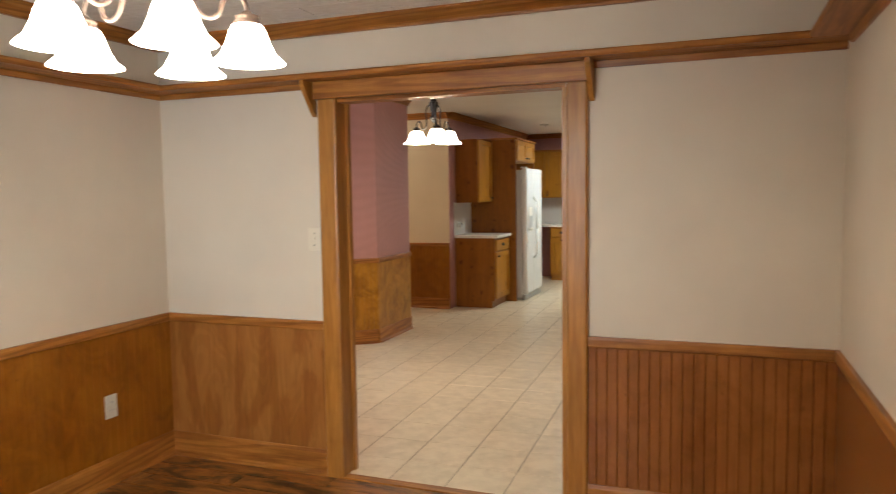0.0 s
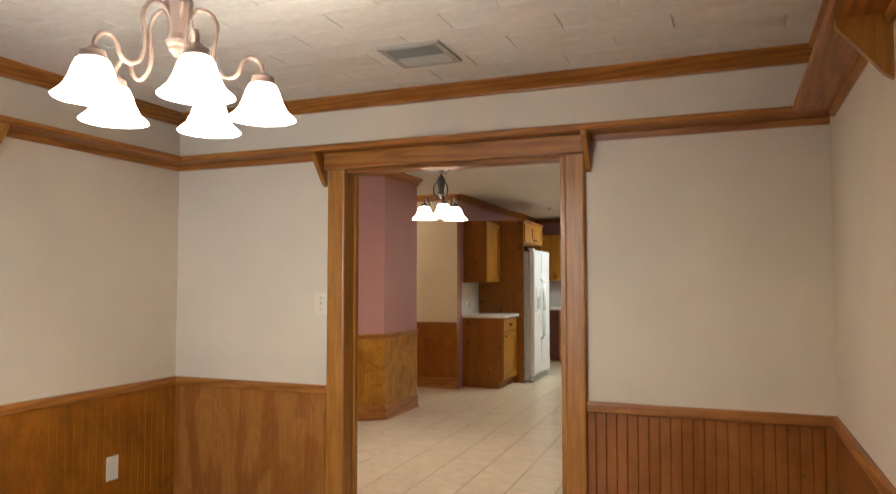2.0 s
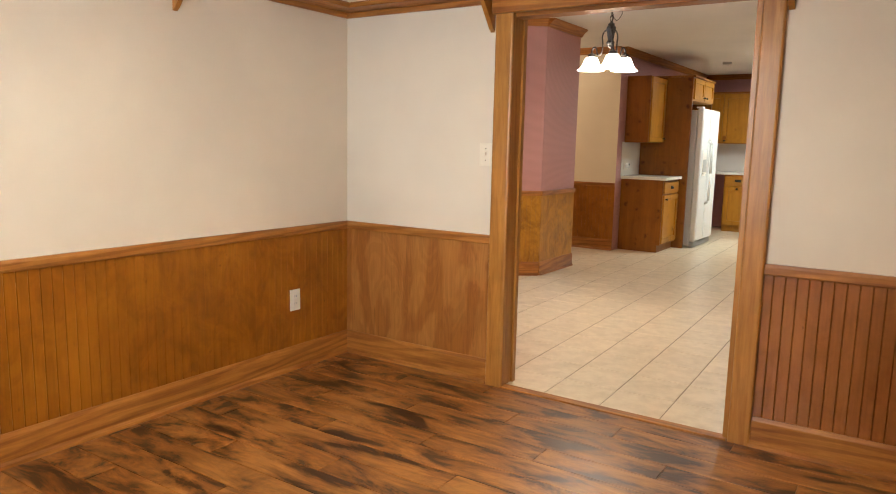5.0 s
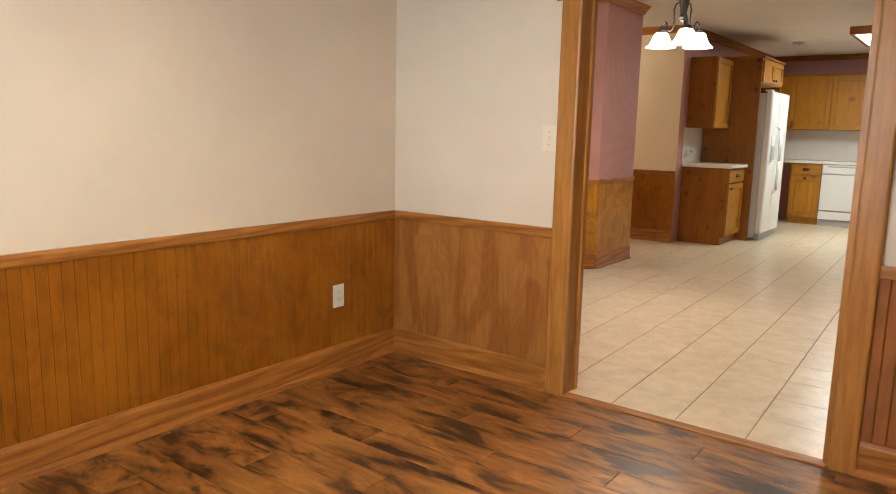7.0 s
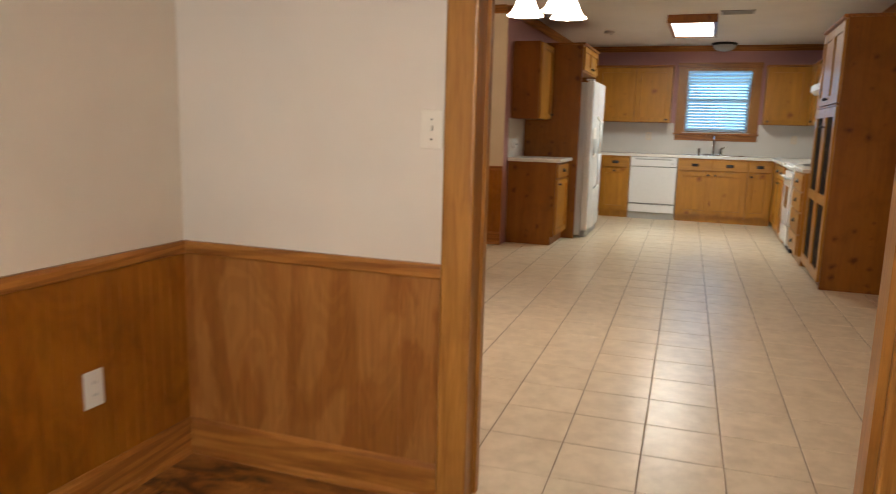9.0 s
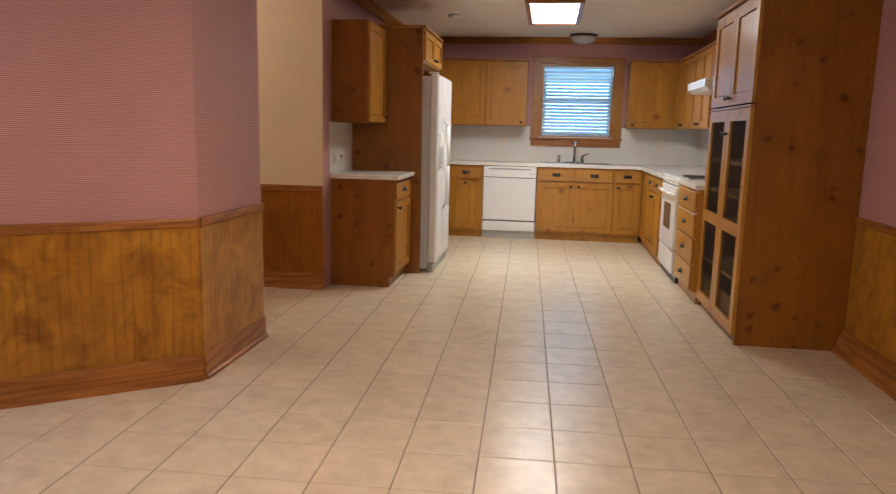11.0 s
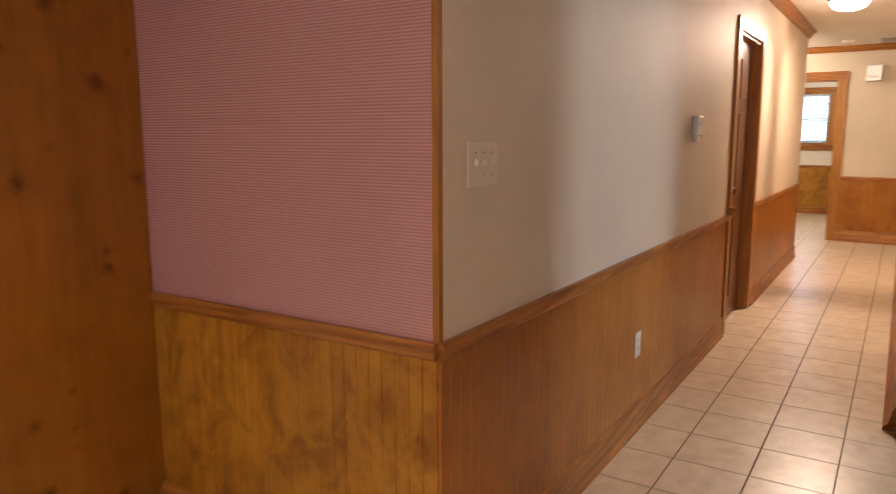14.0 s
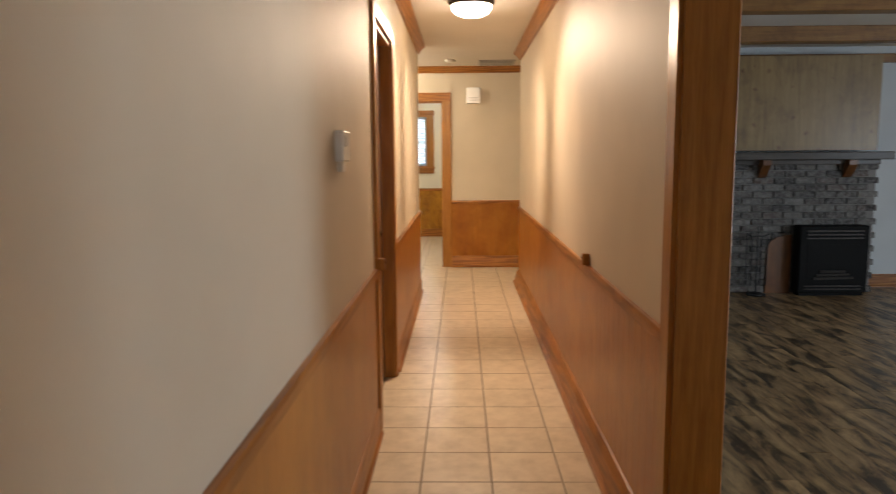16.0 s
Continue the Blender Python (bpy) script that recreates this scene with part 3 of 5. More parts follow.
def bracket(m):
    bm = bmesh.new()
    pts = [(0, 0), (0.125, 0), (0.125, -0.02), (0.02, -0.15), (0, -0.165)]
    a = [bm.verts.new((-0.012, o, z)) for o, z in pts]
    b = [bm.verts.new((0.012, o, z)) for o, z in pts]
    bm.faces.new(a)
    bm.faces.new(list(reversed(b)))
    for k in range(len(pts)):
        j = (k + 1) % len(pts)
        bm.faces.new((a[k], b[k], b[j], a[j]))
    ob = part("shelf_bracket", bm, M_TRIMZ)
    ob.matrix_basis = m
    return tagged(ob, "triangular stained oak bracket carrying the plate shelf", "bracket", "plate shelf brackets")


for m in (pose(DX0, 2.53, SZ, 0, 0, -90), pose(DX0, 0.9, SZ, 0, 0, -90), pose(DX1, 2.48, SZ, 0, 0, 90), pose(DX1, 0.9, SZ, 0, 0, 90),
          pose(OX0 - 0.098, DY1, SZ, 0, 0, 180), pose(OX1 + 0.112, DY1, SZ, 0, 0, 180)):
    bracket(m)


def casing(name, m, w, h, cw, depth, label, out=0.02, back=True, legs=None):
    """A cased opening: origin at one foot, x across, y through the wall away from the viewer."""
    t = thing(name, m, label, "door casing", kind="structure")
    for x0, x1 in legs or ((-cw, 0.004), (w - 0.004, w + cw)):
        u = (x1 - x0) / 8
        prof = [(x0, 0), (x0, -out * 0.75), (x0 + 0.3 * u, -out * 0.93), (x0 + 0.8 * u, -out), (x1 - 0.8 * u, -out), (x1 - 0.3 * u, -out * 0.93), (x1, -out * 0.75), (x1, 0)]
        part("casing_leg", prism(bmesh.new(), prof, 0, h), M_TRIMZ, t)
        if back:
            part("casing_leg", boxes((x0, x1, depth, depth + out, 0, h)), M_TRIMZ, t)
    part("casing_head", boxes((-cw, w + cw, -out, 0, h, h + cw)), M_TRIMX, t)
    if back:
        part("casing_head", boxes((-cw, w + cw, depth, depth + out, h, h + cw)), M_TRIMX, t)
    part("jamb", boxes((0, 0.018, 0, depth, 0, h - 0.018)), M_TRIMZ, t)
    part("jamb", boxes((w - 0.018, w + 0.0065, -0.004, depth + 0.004, 0, h - 0.018)), M_TRIMZ, t)
    part("jamb", boxes((0, w, 0, depth, h - 0.018, h)), M_TRIMX, t)
    return t


casing("door_casing_1", pose(OX0, DY1, 0), OX1 - OX0, OZ, 0.09, KY0 - DY1, "wide oak cased opening between dining room and kitchen", 0.03, legs=((-0.07, 0.03), (OX1 - OX0 + 0.006, OX1 - OX0 + 0.097)))
structure("header_board", boxes((OX0 - 0.075, OX1 + 0.10, DY1 - 0.06, DY1 - 0.031, OZ - 0.005, SZ - 0.001), bev=0.003), M_TRIMX, "oak header board over the opening, under the plate shelf", "trim")
structure("threshold", boxes((OX0, OX1, DY1 - 0.03, DY1 + 0.03, -0.002, 0.008), bev=0.003), M_TRIMX, "dark stained threshold strip between laminate and tile", "threshold")
casing("door_casing_2", pose(4.66, HY1, 0), 0.84, 2.03, 0.08, 0.14, "dark oak cased doorway off the hall")
casing("door_casing_3", pose(LX0, HY0 - 0.14, 0), LX1 - LX0, 2.06, 0.08, 0.14, "oak cased opening to the living room")
casing("door_casing_4", pose(HX1, 7.36, 0, 0, 0, -90), 0.80, 2.035, 0.10, 0.14, "oak cased bedroom doorway at the hall end")
structure("corner_trim", boxes((KXR - 0.007, KXR + 0.012, HY1 - 0.007, HY1 + 0.012, 0.829, KZ - 0.075)), M_TRIMZ, "oak corner strip between pink wallpaper and hall paint", "trim")

# window and lamp light
TILE_TURN = 1.6
dining_day = area("dining_window_light", (-0.8, DY0 - 0.02, 1.3), (-1.55, 2.75, 1.35), 15, DAY, 1.2, 1.3)
dining_day.data.spread = radians(85)
area("kitchen_window_light", (-0.41, KY1 + 0.13, 1.68), (-0.41, 10, 1.3), 12.0, (0.22, 0.62, 1.0), 0.85, 0.85)
# Unseen window's daylight, inferred from bluish sheen on the pantry; also brightens the nook.
area("unseen_nook_window_light", (-4.28, 4.95, 1.45), (0, 5.2, 1.2), 25, DAY, 1.1, 1.1)
area("living_window_light", (3.3, -0.58, 1.25), (4.0, 3, 0.9), 118, DAY, 2.1, 1.4)
area("bedroom_window_light", (13.7, 7.32, 1.62), (11, 7.0, 1.3), 14, DAY, 0.8, 0.8)
# Added fill without a fixture, brightens the bedroom seen through the doorway.
lamp("bedroom_fill_light", (11.8, 6.6, 2.25), 40, WARM, 0.1)
area("fluorescent_lamp", (-0.745, 10.35, KZ - 0.09), (-0.745, 10.35, 0), 44, (0.93, 1.0, 0.93), 0.40, 1.15)
for way in (-1, 1):
    beam = new("hall_lamp", bpy.data.lights.new("hall_lamp", "SPOT"))
    beam.data.energy, beam.data.color = 150, (1.0, 0.77, 0.56)
    beam.data.spot_size, beam.data.spot_blend, beam.data.shadow_soft_size = radians(112), 1.0, 0.14
    beam.matrix_world = look((6.33, 6.265, KZ - 0.19), (6.33 + way * 2.5, 6.265, KZ - 2.3))
lamp("hall_dome_glow", (6.33, 6.265, KZ - 0.17), 6, (1.0, 0.77, 0.56), 0.12)
# Fill with no fixture, added out of view to lift the hall end.
lamp("cross_hall_fill_light", (9.3, 7.5, 2.3), 35, WARM, 0.1)
# Unseen lamp, added to brighten the cream passage wall.
lamp("passage_fill_lamp", (-3.7, 7.95, 2.25), 12, WARM, 0.1)

# ---- kitchen ----


def knob(bm, x, z, r=0.014):
    rod(bm, (x, -0.02, z), (x, -0.038, z), 0.006, 0.006, 10)
    bmesh.ops.create_uvsphere(bm, u_segments=12, v_segments=8, radius=r, matrix=Matrix.Translation((x, -0.043, z)) @ Matrix.Diagonal((1.5, 0.7, 1, 1)))
    return bm


def cup_pull(bm, x, z):
    """A half dome cup, open below, on a flat back plate."""
    rows = []
    for j in range(5):
        e = 0.5 * math.pi * j / 4
        rows.append([bm.verts.new((x + 0.043 * math.cos(e) * math.cos(math.pi * k / 10), -0.021 - 0.024 * math.sin(e), z - 0.012 + 0.030 * math.cos(e) * math.sin(math.pi * k / 10))) for k in range(11)])
    for r, q in zip(rows, rows[1:]):
        for k in range(10):
            bm.faces.new((r[k], r[k + 1], q[k + 1], q[k]))
    bmesh.ops.remove_doubles(bm, verts=bm.verts, dist=0.0004)
    box(bm, x - 0.046, x + 0.046, -0.0235, -0.0205, z - 0.016, z + 0.022, 0.001)
    return bm


def panel_door(t, x0, x1, z0, z1, rail=0.058):
    """A framed door on the thing t, with its recessed panel as a piece of its own."""
    d = part("door", ring(bmesh.new(), x0, x1, -0.02, -0.001, z0, z1, rail), M_PINE, t)
    part("panel", boxes((x0 + rail + 0.004, x1 - rail - 0.004, -0.009, -0.0015, z0 + rail + 0.004, z1 - rail - 0.004), bev=0.002), M_PINE, d)
    return d


def cabinet(name, m, w, d, z0, z1, fronts, label, toe=0.09, group="kitchen cabinets", body=None, cat="cabinet", rim=0.0):
    body = body or M_PINE
    t = thing(name, m, label, cat, group)
    if toe:
        part("body", boxes((0, w, 0, d, toe, z1), (0.0, w, 0.035, d, 0, toe + 0.001)), body, t)
    else:
        part("body", boxes((0, w, 0, d, z0, z1)), body, t)
    if rim:
        part("top_moulding", boxes((-0.008, w + 0.008, -0.028, d, z1, z1 + rim), bev=0.006), M_TRIMX, t)
    for x0, x1, a, b, kind, hx, hz in fronts:
        if kind == "drawer":
            f = part("drawer_front", boxes((x0, x1, -0.02, -0.001, a, b), bev=0.004), M_PINEX, t)
        else:
            f = panel_door(t, x0, x1, a, b)
        h = bmesh.new()
        if kind == "drawer":
            cup_pull(h, (x0 + x1) / 2, (a + b) / 2)
            part("cup_pull", h, M_IRON, f, "dark bronze cup pull", True)
        else:
            knob(h, hx, hz)
            part("knob", h, M_IRON, f, "dark bronze knob", True)
    return t


M_PINEX = wood("knotty_pine_drawer", (0.38, 0.160, 0.014), (0.53, 0.245, 0.030), "x", 0.34, knots=3.0, blotch=0.2, grain=9.0, figure=0.10)
F, B = 12.06, 0.585
BT = 0.878
cabinet("base_cabinet", pose(-1.92, F, 0), 0.408, B, 0, BT, [(0.02, 0.39, 0.715, 0.855, "drawer", 0, 0), (0.02, 0.39, 0.11, 0.695, "door", 0.2, 0.665)],
        "golden knotty pine base cabinet with one drawer beside the dishwasher")
cabinet("base_cabinet", pose(-0.862, F, 0), 0.905, B, 0, BT,
        [(0.015, 0.44, 0.715, 0.855, "drawer", 0, 0), (0.46, 0.89, 0.715, 0.855, "drawer", 0, 0), (0.015, 0.44, 0.11, 0.695, "door", 0.405, 0.655), (0.46, 0.89, 0.11, 0.695, "door", 0.495, 0.655)],
        "golden knotty pine sink cabinet with two doors under the window")
cabinet("base_cabinet", pose(0.045, F, 0), 0.315, B, 0, BT, [(0.012, 0.285, 0.715, 0.855, "drawer", 0, 0), (0.012, 0.285, 0.11, 0.695, "door", 0.045, 0.655)],
        "narrow golden pine base cabinet in the kitchen corner")
R = 0.365
cabinet("base_cabinet", pose(R, F - 0.002, 0, 0, 0, -90), 1.53, 0.72, 0, BT,
        [(0.60, 1.05, 0.715, 0.855, "drawer", 0, 0), (1.065, 1.51, 0.715, 0.855, "drawer", 0, 0), (0.60, 1.05, 0.11, 0.695, "door", 1.01, 0.655), (1.065, 1.51, 0.11, 0.695, "door", 1.10, 0.655)],
        "golden knotty pine corner cabinet beside the stove")
cabinet("drawer_cabinet", pose(R + 0.03, 9.765, 0, 0, 0, -90), 0.74, 0.69, 0, BT,
        [(0.02, 0.72, 0.705, 0.86, "drawer", 0, 0), (0.02, 0.72, 0.51, 0.69, "drawer", 0, 0), (0.02, 0.72, 0.30, 0.495, "drawer", 0, 0), (0.02, 0.72, 0.10, 0.285, "drawer", 0, 0)],
        "golden pine cabinet with four stacked drawers beside the stove")
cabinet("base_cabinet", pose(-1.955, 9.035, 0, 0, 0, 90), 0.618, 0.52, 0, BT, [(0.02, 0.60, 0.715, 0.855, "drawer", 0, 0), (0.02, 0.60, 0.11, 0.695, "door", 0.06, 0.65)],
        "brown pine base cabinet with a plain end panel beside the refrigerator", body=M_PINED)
UT = 2.12
cabinet("wall_cabinet", pose(-2.47, 12.325, 0), 0.94, 0.32, 1.355, UT, [(0.01, 0.40, 1.365, 2.11, "door", 0.35, 1.40), (0.41, 0.935, 1.365, 2.11, "door", 0.45, 1.40)],
        "golden knotty pine wall cabinet with framed doors", 0, rim=0.03)
cabinet("wall_cabinet", pose(-1.528, 12.325, 0), 0.495, 0.32, 1.355, UT, [(0.008, 0.487, 1.365, 2.11, "door", 0.44, 1.40)], "golden knotty pine wall cabinet beside the window", 0, rim=0.03)
cabinet("wall_cabinet", pose(0.185, 12.325, 0), 0.56, 0.32, 1.355, UT, [(0.008, 0.50, 1.365, 2.11, "door", 0.05, 1.40)], "golden knotty pine wall cabinet in the corner by the window", 0, rim=0.03)
cabinet("wall_cabinet", pose(0.75, 12.32, 0, 0, 0, -90), 0.92, 0.335, 1.355, UT, [(0.02, 0.45, 1.365, 2.11, "door", 0.40, 1.40), (0.46, 0.91, 1.365, 2.11, "door", 0.50, 1.40)], "golden knotty pine wall cabinet on the stove side", 0, rim=0.03)
cabinet("wall_cabinet", pose(0.75, 11.395, 0, 0, 0, -90), 0.865, 0.335, 1.355, UT, [(0.01, 0.43, 1.365, 2.11, "door", 0.38, 1.40), (0.44, 0.855, 1.365, 2.11, "door", 0.49, 1.40)], "golden knotty pine wall cabinet on the stove side", 0, rim=0.03)
cabinet("wall_cabinet", pose(0.75, 10.525, 0, 0, 0, -90), 0.76, 0.335, 1.765, UT, [(0.01, 0.375, 1.775, 2.11, "door", 0.33, 1.80), (0.385, 0.75, 1.775, 2.11, "door", 0.43, 1.80)], "short golden pine cabinet over the range hood", 0, rim=0.03)
cabinet("wall_cabinet", pose(0.75, 9.76, 0, 0, 0, -90), 0.735, 0.335, 1.355, UT, [(0.01, 0.36, 1.365, 2.11, "door", 0.32, 1.40), (0.37, 0.725, 1.365, 2.11, "door", 0.41, 1.40)], "golden pine wall cabinet beside the pantry", 0, rim=0.03)
cabinet("wall_cabinet", pose(-2.185, 9.07, 0, 0, 0, 90), 0.585, 0.29, 1.325, UT, [(0.015, 0.57, 1.335, 2.11, "door", 0.52, 1.38)], "brown pine wall cabinet over the small counter", 0, body=M_PINED)
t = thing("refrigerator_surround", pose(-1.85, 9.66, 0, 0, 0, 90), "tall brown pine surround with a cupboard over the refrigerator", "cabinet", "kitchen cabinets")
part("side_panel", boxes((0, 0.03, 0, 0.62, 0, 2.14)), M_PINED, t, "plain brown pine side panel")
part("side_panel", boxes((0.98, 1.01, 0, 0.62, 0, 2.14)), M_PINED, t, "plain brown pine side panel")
part("cupboard", boxes((0.03, 0.98, 0.0, 0.62, 1.86, 2.14)), M_PINE, t)
part("top_moulding", boxes((-0.012, 1.02, -0.03, 0.62, 2.14, 2.165), bev=0.006), M_TRIMX, t)
for x0, x1, hx in ((0.04, 0.50, 0.45), (0.515, 0.97, 0.56)):
    d = panel_door(t, x0, x1, 1.875, 2.125, 0.05)
    part("knob", knob(bmesh.new(), hx, 1.91), M_IRON, d, "dark bronze knob", True)

# pantry with screened doors
t = thing("pantry_cabinet", pose(0.45, 9.018, 0, 0, 0, -90), "tall knotty pine pantry with dark screened doors and shelves inside", "pantry", "kitchen cabinets")
W, D = 1.085, 0.637
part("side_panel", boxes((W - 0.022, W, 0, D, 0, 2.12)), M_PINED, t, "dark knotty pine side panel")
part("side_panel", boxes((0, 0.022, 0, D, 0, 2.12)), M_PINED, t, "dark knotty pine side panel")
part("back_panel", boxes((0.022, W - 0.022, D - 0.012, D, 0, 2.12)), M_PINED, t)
part("top_panel", boxes((0.022, W - 0.022, 0, D - 0.012, 2.10, 2.12)), M_PINE, t)
part("top_moulding", boxes((-0.01, W + 0.012, -0.035, D, 2.12, 2.145), bev=0.006), M_TRIMX, t)
part("plinth", boxes((0.022, W - 0.022, 0.02, D - 0.012, 0, 0.07)), M_PINED, t)
part("middle_rail", boxes((0.0, W, -0.024, 0.02, 1.46, 1.475)), M_TRIMX, t)
for z in (0.07, 0.37, 0.69, 0.885, 1.10, 1.44):
    part("shelf", boxes((0.023, W - 0.023, 0.004, D - 0.031, z, z + 0.022)), M_PINE, t)
part("lower_board", boxes((0.023, W - 0.023, 0.006, 0.022, 0.0925, 0.255)), M_PINE, t)
for x0, x1, hx in ((0.006, W / 2 - 0.003, W / 2 - 0.04), (W / 2 + 0.003, W - 0.006, W / 2 + 0.04)):
    d = panel_door(t, x0, x1, 1.485, 2.105, 0.07)
    part("knob", knob(bmesh.new(), hx, 1.53), M_IRON, d, "dark bronze knob", True)
    s = 0.075
    bm = ring(bmesh.new(), x0, x1, -0.022, -0.001, 0.06, 1.455, s)
    d = part("screen_door", bm, M_PINE, t)
    part("cross_rail", boxes((x0 + s, x1 - s, -0.022, -0.001, 0.665, 0.745)), M_PINEX, d)
    part("knob", knob(bmesh.new(), hx, 1.30), M_IRON, d, "dark bronze latch", True)
    for a, b in ((0.135, 0.665), (0.745, 1.38)):
        bm = bmesh.new()
        k = x0 + s
        while k < x1 - s:
            box(bm, k, k + 0.0011, -0.008, -0.0066, a, b)
            k += 0.0125
        k = a
        while k < b:
            box(bm, x0 + s, x1 - s, -0.0068, -0.0054, k, k + 0.0011)
            k += 0.0125
        tagged(part("wire_screen", bm, M_SCREEN, d, "dark wire mesh"), kind="stuff")
# Near-black sheet over the pine back stands for the shade inside the pantry.
part("interior_liner", boxes((0.022, W - 0.022, D - 0.03, D - 0.0125, 0.07, 2.10)), plain("pantry_shade", (0.05, 0.03, 0.018), 0.7), t)

# counters and backsplash
C0, C1 = 0.879, 0.915
t = thing("countertop", pose(0, 0, 0), "white laminate countertop running round the kitchen with a sink cut out", "countertop")
SX0, SX1, SY0, SY1 = -0.83, 0.00, 12.13, 12.56
part("back_run", boxes((-2.47, SX0, 12.03, 12.645, C0, C1), (SX1, 0.33, 12.03, 12.645, C0, C1), (SX0, SX1, 12.03, SY0, C0, C1), (SX0, SX1, SY1, 12.645, C0, C1)), M_COUNT, t)
part("side_run", boxes((0.33, 1.085, 10.53, 12.645, C0, C1)), M_COUNT, t)
tagged(part("countertop", boxes((0.365, 1.085, 9.022, 9.765, C0, C1), bev=0.005), M_COUNT), "short white laminate countertop between pantry and stove", "countertop")
tagged(part("countertop", boxes((-2.475, -1.905, 9.0, 9.655, C0, C1), bev=0.005), M_COUNT), "short white laminate countertop beside the refrigerator", "countertop")
structure("backsplash_north", boxes((-2.475, 1.085, 12.642, 12.6495, C1, 1.235), (-2.475, -0.985, 12.642, 12.6495, 1.235, 1.36), (0.15, 1.085, 12.642, 12.6495, 1.235, 1.36)), M_SPLASH, "white laminate backsplash under the wall cabinets", "backsplash")
structure("backsplash_east", boxes((1.082, 1.0895, 9.03, 12.64, C1, 1.75)), M_SPLASH, "white laminate backsplash behind the stove", "backsplash")
structure("backsplash_west", boxes((-2.4795, -2.473, 9.0, 9.655, C1, 1.33)), M_SPLASH, "white laminate backsplash over the small counter", "backsplash")

t = thing("sink", pose((SX0 + SX1) / 2, (SY0 + SY1) / 2, C1), "stainless steel double bowl kitchen sink set in the countertop", "sink")
w2, d2 = (SX1 - SX0) / 2, (SY1 - SY0) / 2
part("rim", boxes((-w2 - 0.015, w2 + 0.015, -d2 - 0.015, -d2 + 0.02, -0.003, 0.006), (-w2 - 0.015, w2 + 0.015, d2 - 0.06, d2 + 0.015, -0.003, 0.006),
                  (-w2 - 0.015, -w2 + 0.02, -d2, d2, -0.003, 0.006), (w2 - 0.02, w2 + 0.015, -d2, d2, -0.003, 0.006), (-0.015, 0.015, -d2, d2, -0.003, 0.006)), M_STEEL, t)
part("bowl", boxes((-w2 + 0.001, w2 - 0.001, -d2 + 0.001, d2 - 0.001, -0.17, -0.165), (-w2 + 0.001, -w2 + 0.006, -d2 + 0.001, d2 - 0.001, -0.165, -0.004), (w2 - 0.006, w2 - 0.001, -d2 + 0.001, d2 - 0.001, -0.165, -0.004),
                   (-w2 + 0.006, w2 - 0.006, -d2 + 0.001, -d2 + 0.006, -0.165, -0.004), (-w2 + 0.006, w2 - 0.006, d2 - 0.006, d2 - 0.001, -0.165, -0.004)), M_STEEL, t)
t = thing("faucet", pose(-0.42, 12.545, C1 + 0.006), "brushed steel kitchen faucet with a side sprayer behind the sink", "faucet")
bm = bmesh.new()
box(bm, -0.13, 0.13, -0.025, 0.025, 0, 0.012, 0.004)
part("base_plate", bm, M_STEEL, t)
bm = tube(bmesh.new(), [(0, 0, 0.012), (0, 0, 0.20), (0, -0.02, 0.235), (0, -0.06, 0.25), (0, -0.12, 0.235), (0, -0.15, 0.20)], 0.016, 10)
part("spout", bm, M_STEEL, t, "", True)
bm = rod(bmesh.new(), (0.10, 0, 0.012), (0.10, 0, 0.085), 0.022, 0.018)
rod(bm, (0.10, 0, 0.085), (0.17, -0.03, 0.115), 0.011, 0.009)
part("lever", bm, M_STEEL, t, "", True)
bm = rod(bmesh.new(), (-0.19, 0, -0.006), (-0.19, 0, 0.085), 0.016, 0.021)
part("sprayer", bm, M_STEEL, t, "", True)

# dishwasher
t = thing("dishwasher", pose(-1.508, F - 0.018, 0), "white front dishwasher built in under the counter", "dishwasher")
part("tub", boxes((0.004, 0.636, 0.03, 0.58, 0.02, 0.872)), M_GREYP, t)
part("door", boxes((0.004, 0.636, -0.012, 0.03, 0.225, 0.735), bev=0.006), M_WHITE, t)
cp = part("control_panel", boxes((0.004, 0.636, -0.016, 0.03, 0.742, 0.872), bev=0.006), M_WHITE, t)
# Raised grey strip draws the dark line of shade in the handle recess.
part("handle", boxes((0.07, 0.57, -0.02, -0.0165, 0.835, 0.85)), M_GREYP, cp, "grey strip standing for the shaded handle slot")
part("badge", boxes((0.55, 0.60, -0.0185, -0.0165, 0.785, 0.793)), M_GREYP, cp)
part("lower_panel", boxes((0.004, 0.636, -0.010, 0.03, 0.095, 0.208), bev=0.005), M_WHITE, t)
part("toe_kick", boxes((0.004, 0.636, 0.02, 0.04, 0.0, 0.09)), plain("grey_toe_kick", (0.45, 0.44, 0.41), 0.5), t)

# refrigerator
t = thing("refrigerator", pose(-1.79, 9.735, 0, 0, 0, 90), "white side by side refrigerator with a water dispenser", "refrigerator")
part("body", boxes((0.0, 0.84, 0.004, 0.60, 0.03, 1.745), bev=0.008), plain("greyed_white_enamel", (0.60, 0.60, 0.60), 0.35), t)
d1 = part("door", boxes((0.002, 0.365, -0.075, 0.0, 0.085, 1.765), bev=0.014), M_WHITE, t)
part("handle", tube(bmesh.new(), [(0.335, -0.074, 0.55), (0.335, -0.115, 0.60), (0.335, -0.12, 0.95), (0.335, -0.115, 1.32), (0.335, -0.074, 1.38)], 0.011, 8), M_WHITE, d1, "", True)
part("dispenser", boxes((0.10, 0.27, -0.080, -0.0755, 0.92, 1.25), bev=0.002), M_PLATE, d1, "ivory water dispenser frame")
part("dispenser_recess", boxes((0.115, 0.255, -0.0835, -0.0802, 0.97, 1.13)), M_GREYP, d1)
part("dispenser_tray", boxes((0.11, 0.26, -0.095, -0.0802, 0.945, 0.962), bev=0.003), M_PLATE, d1)
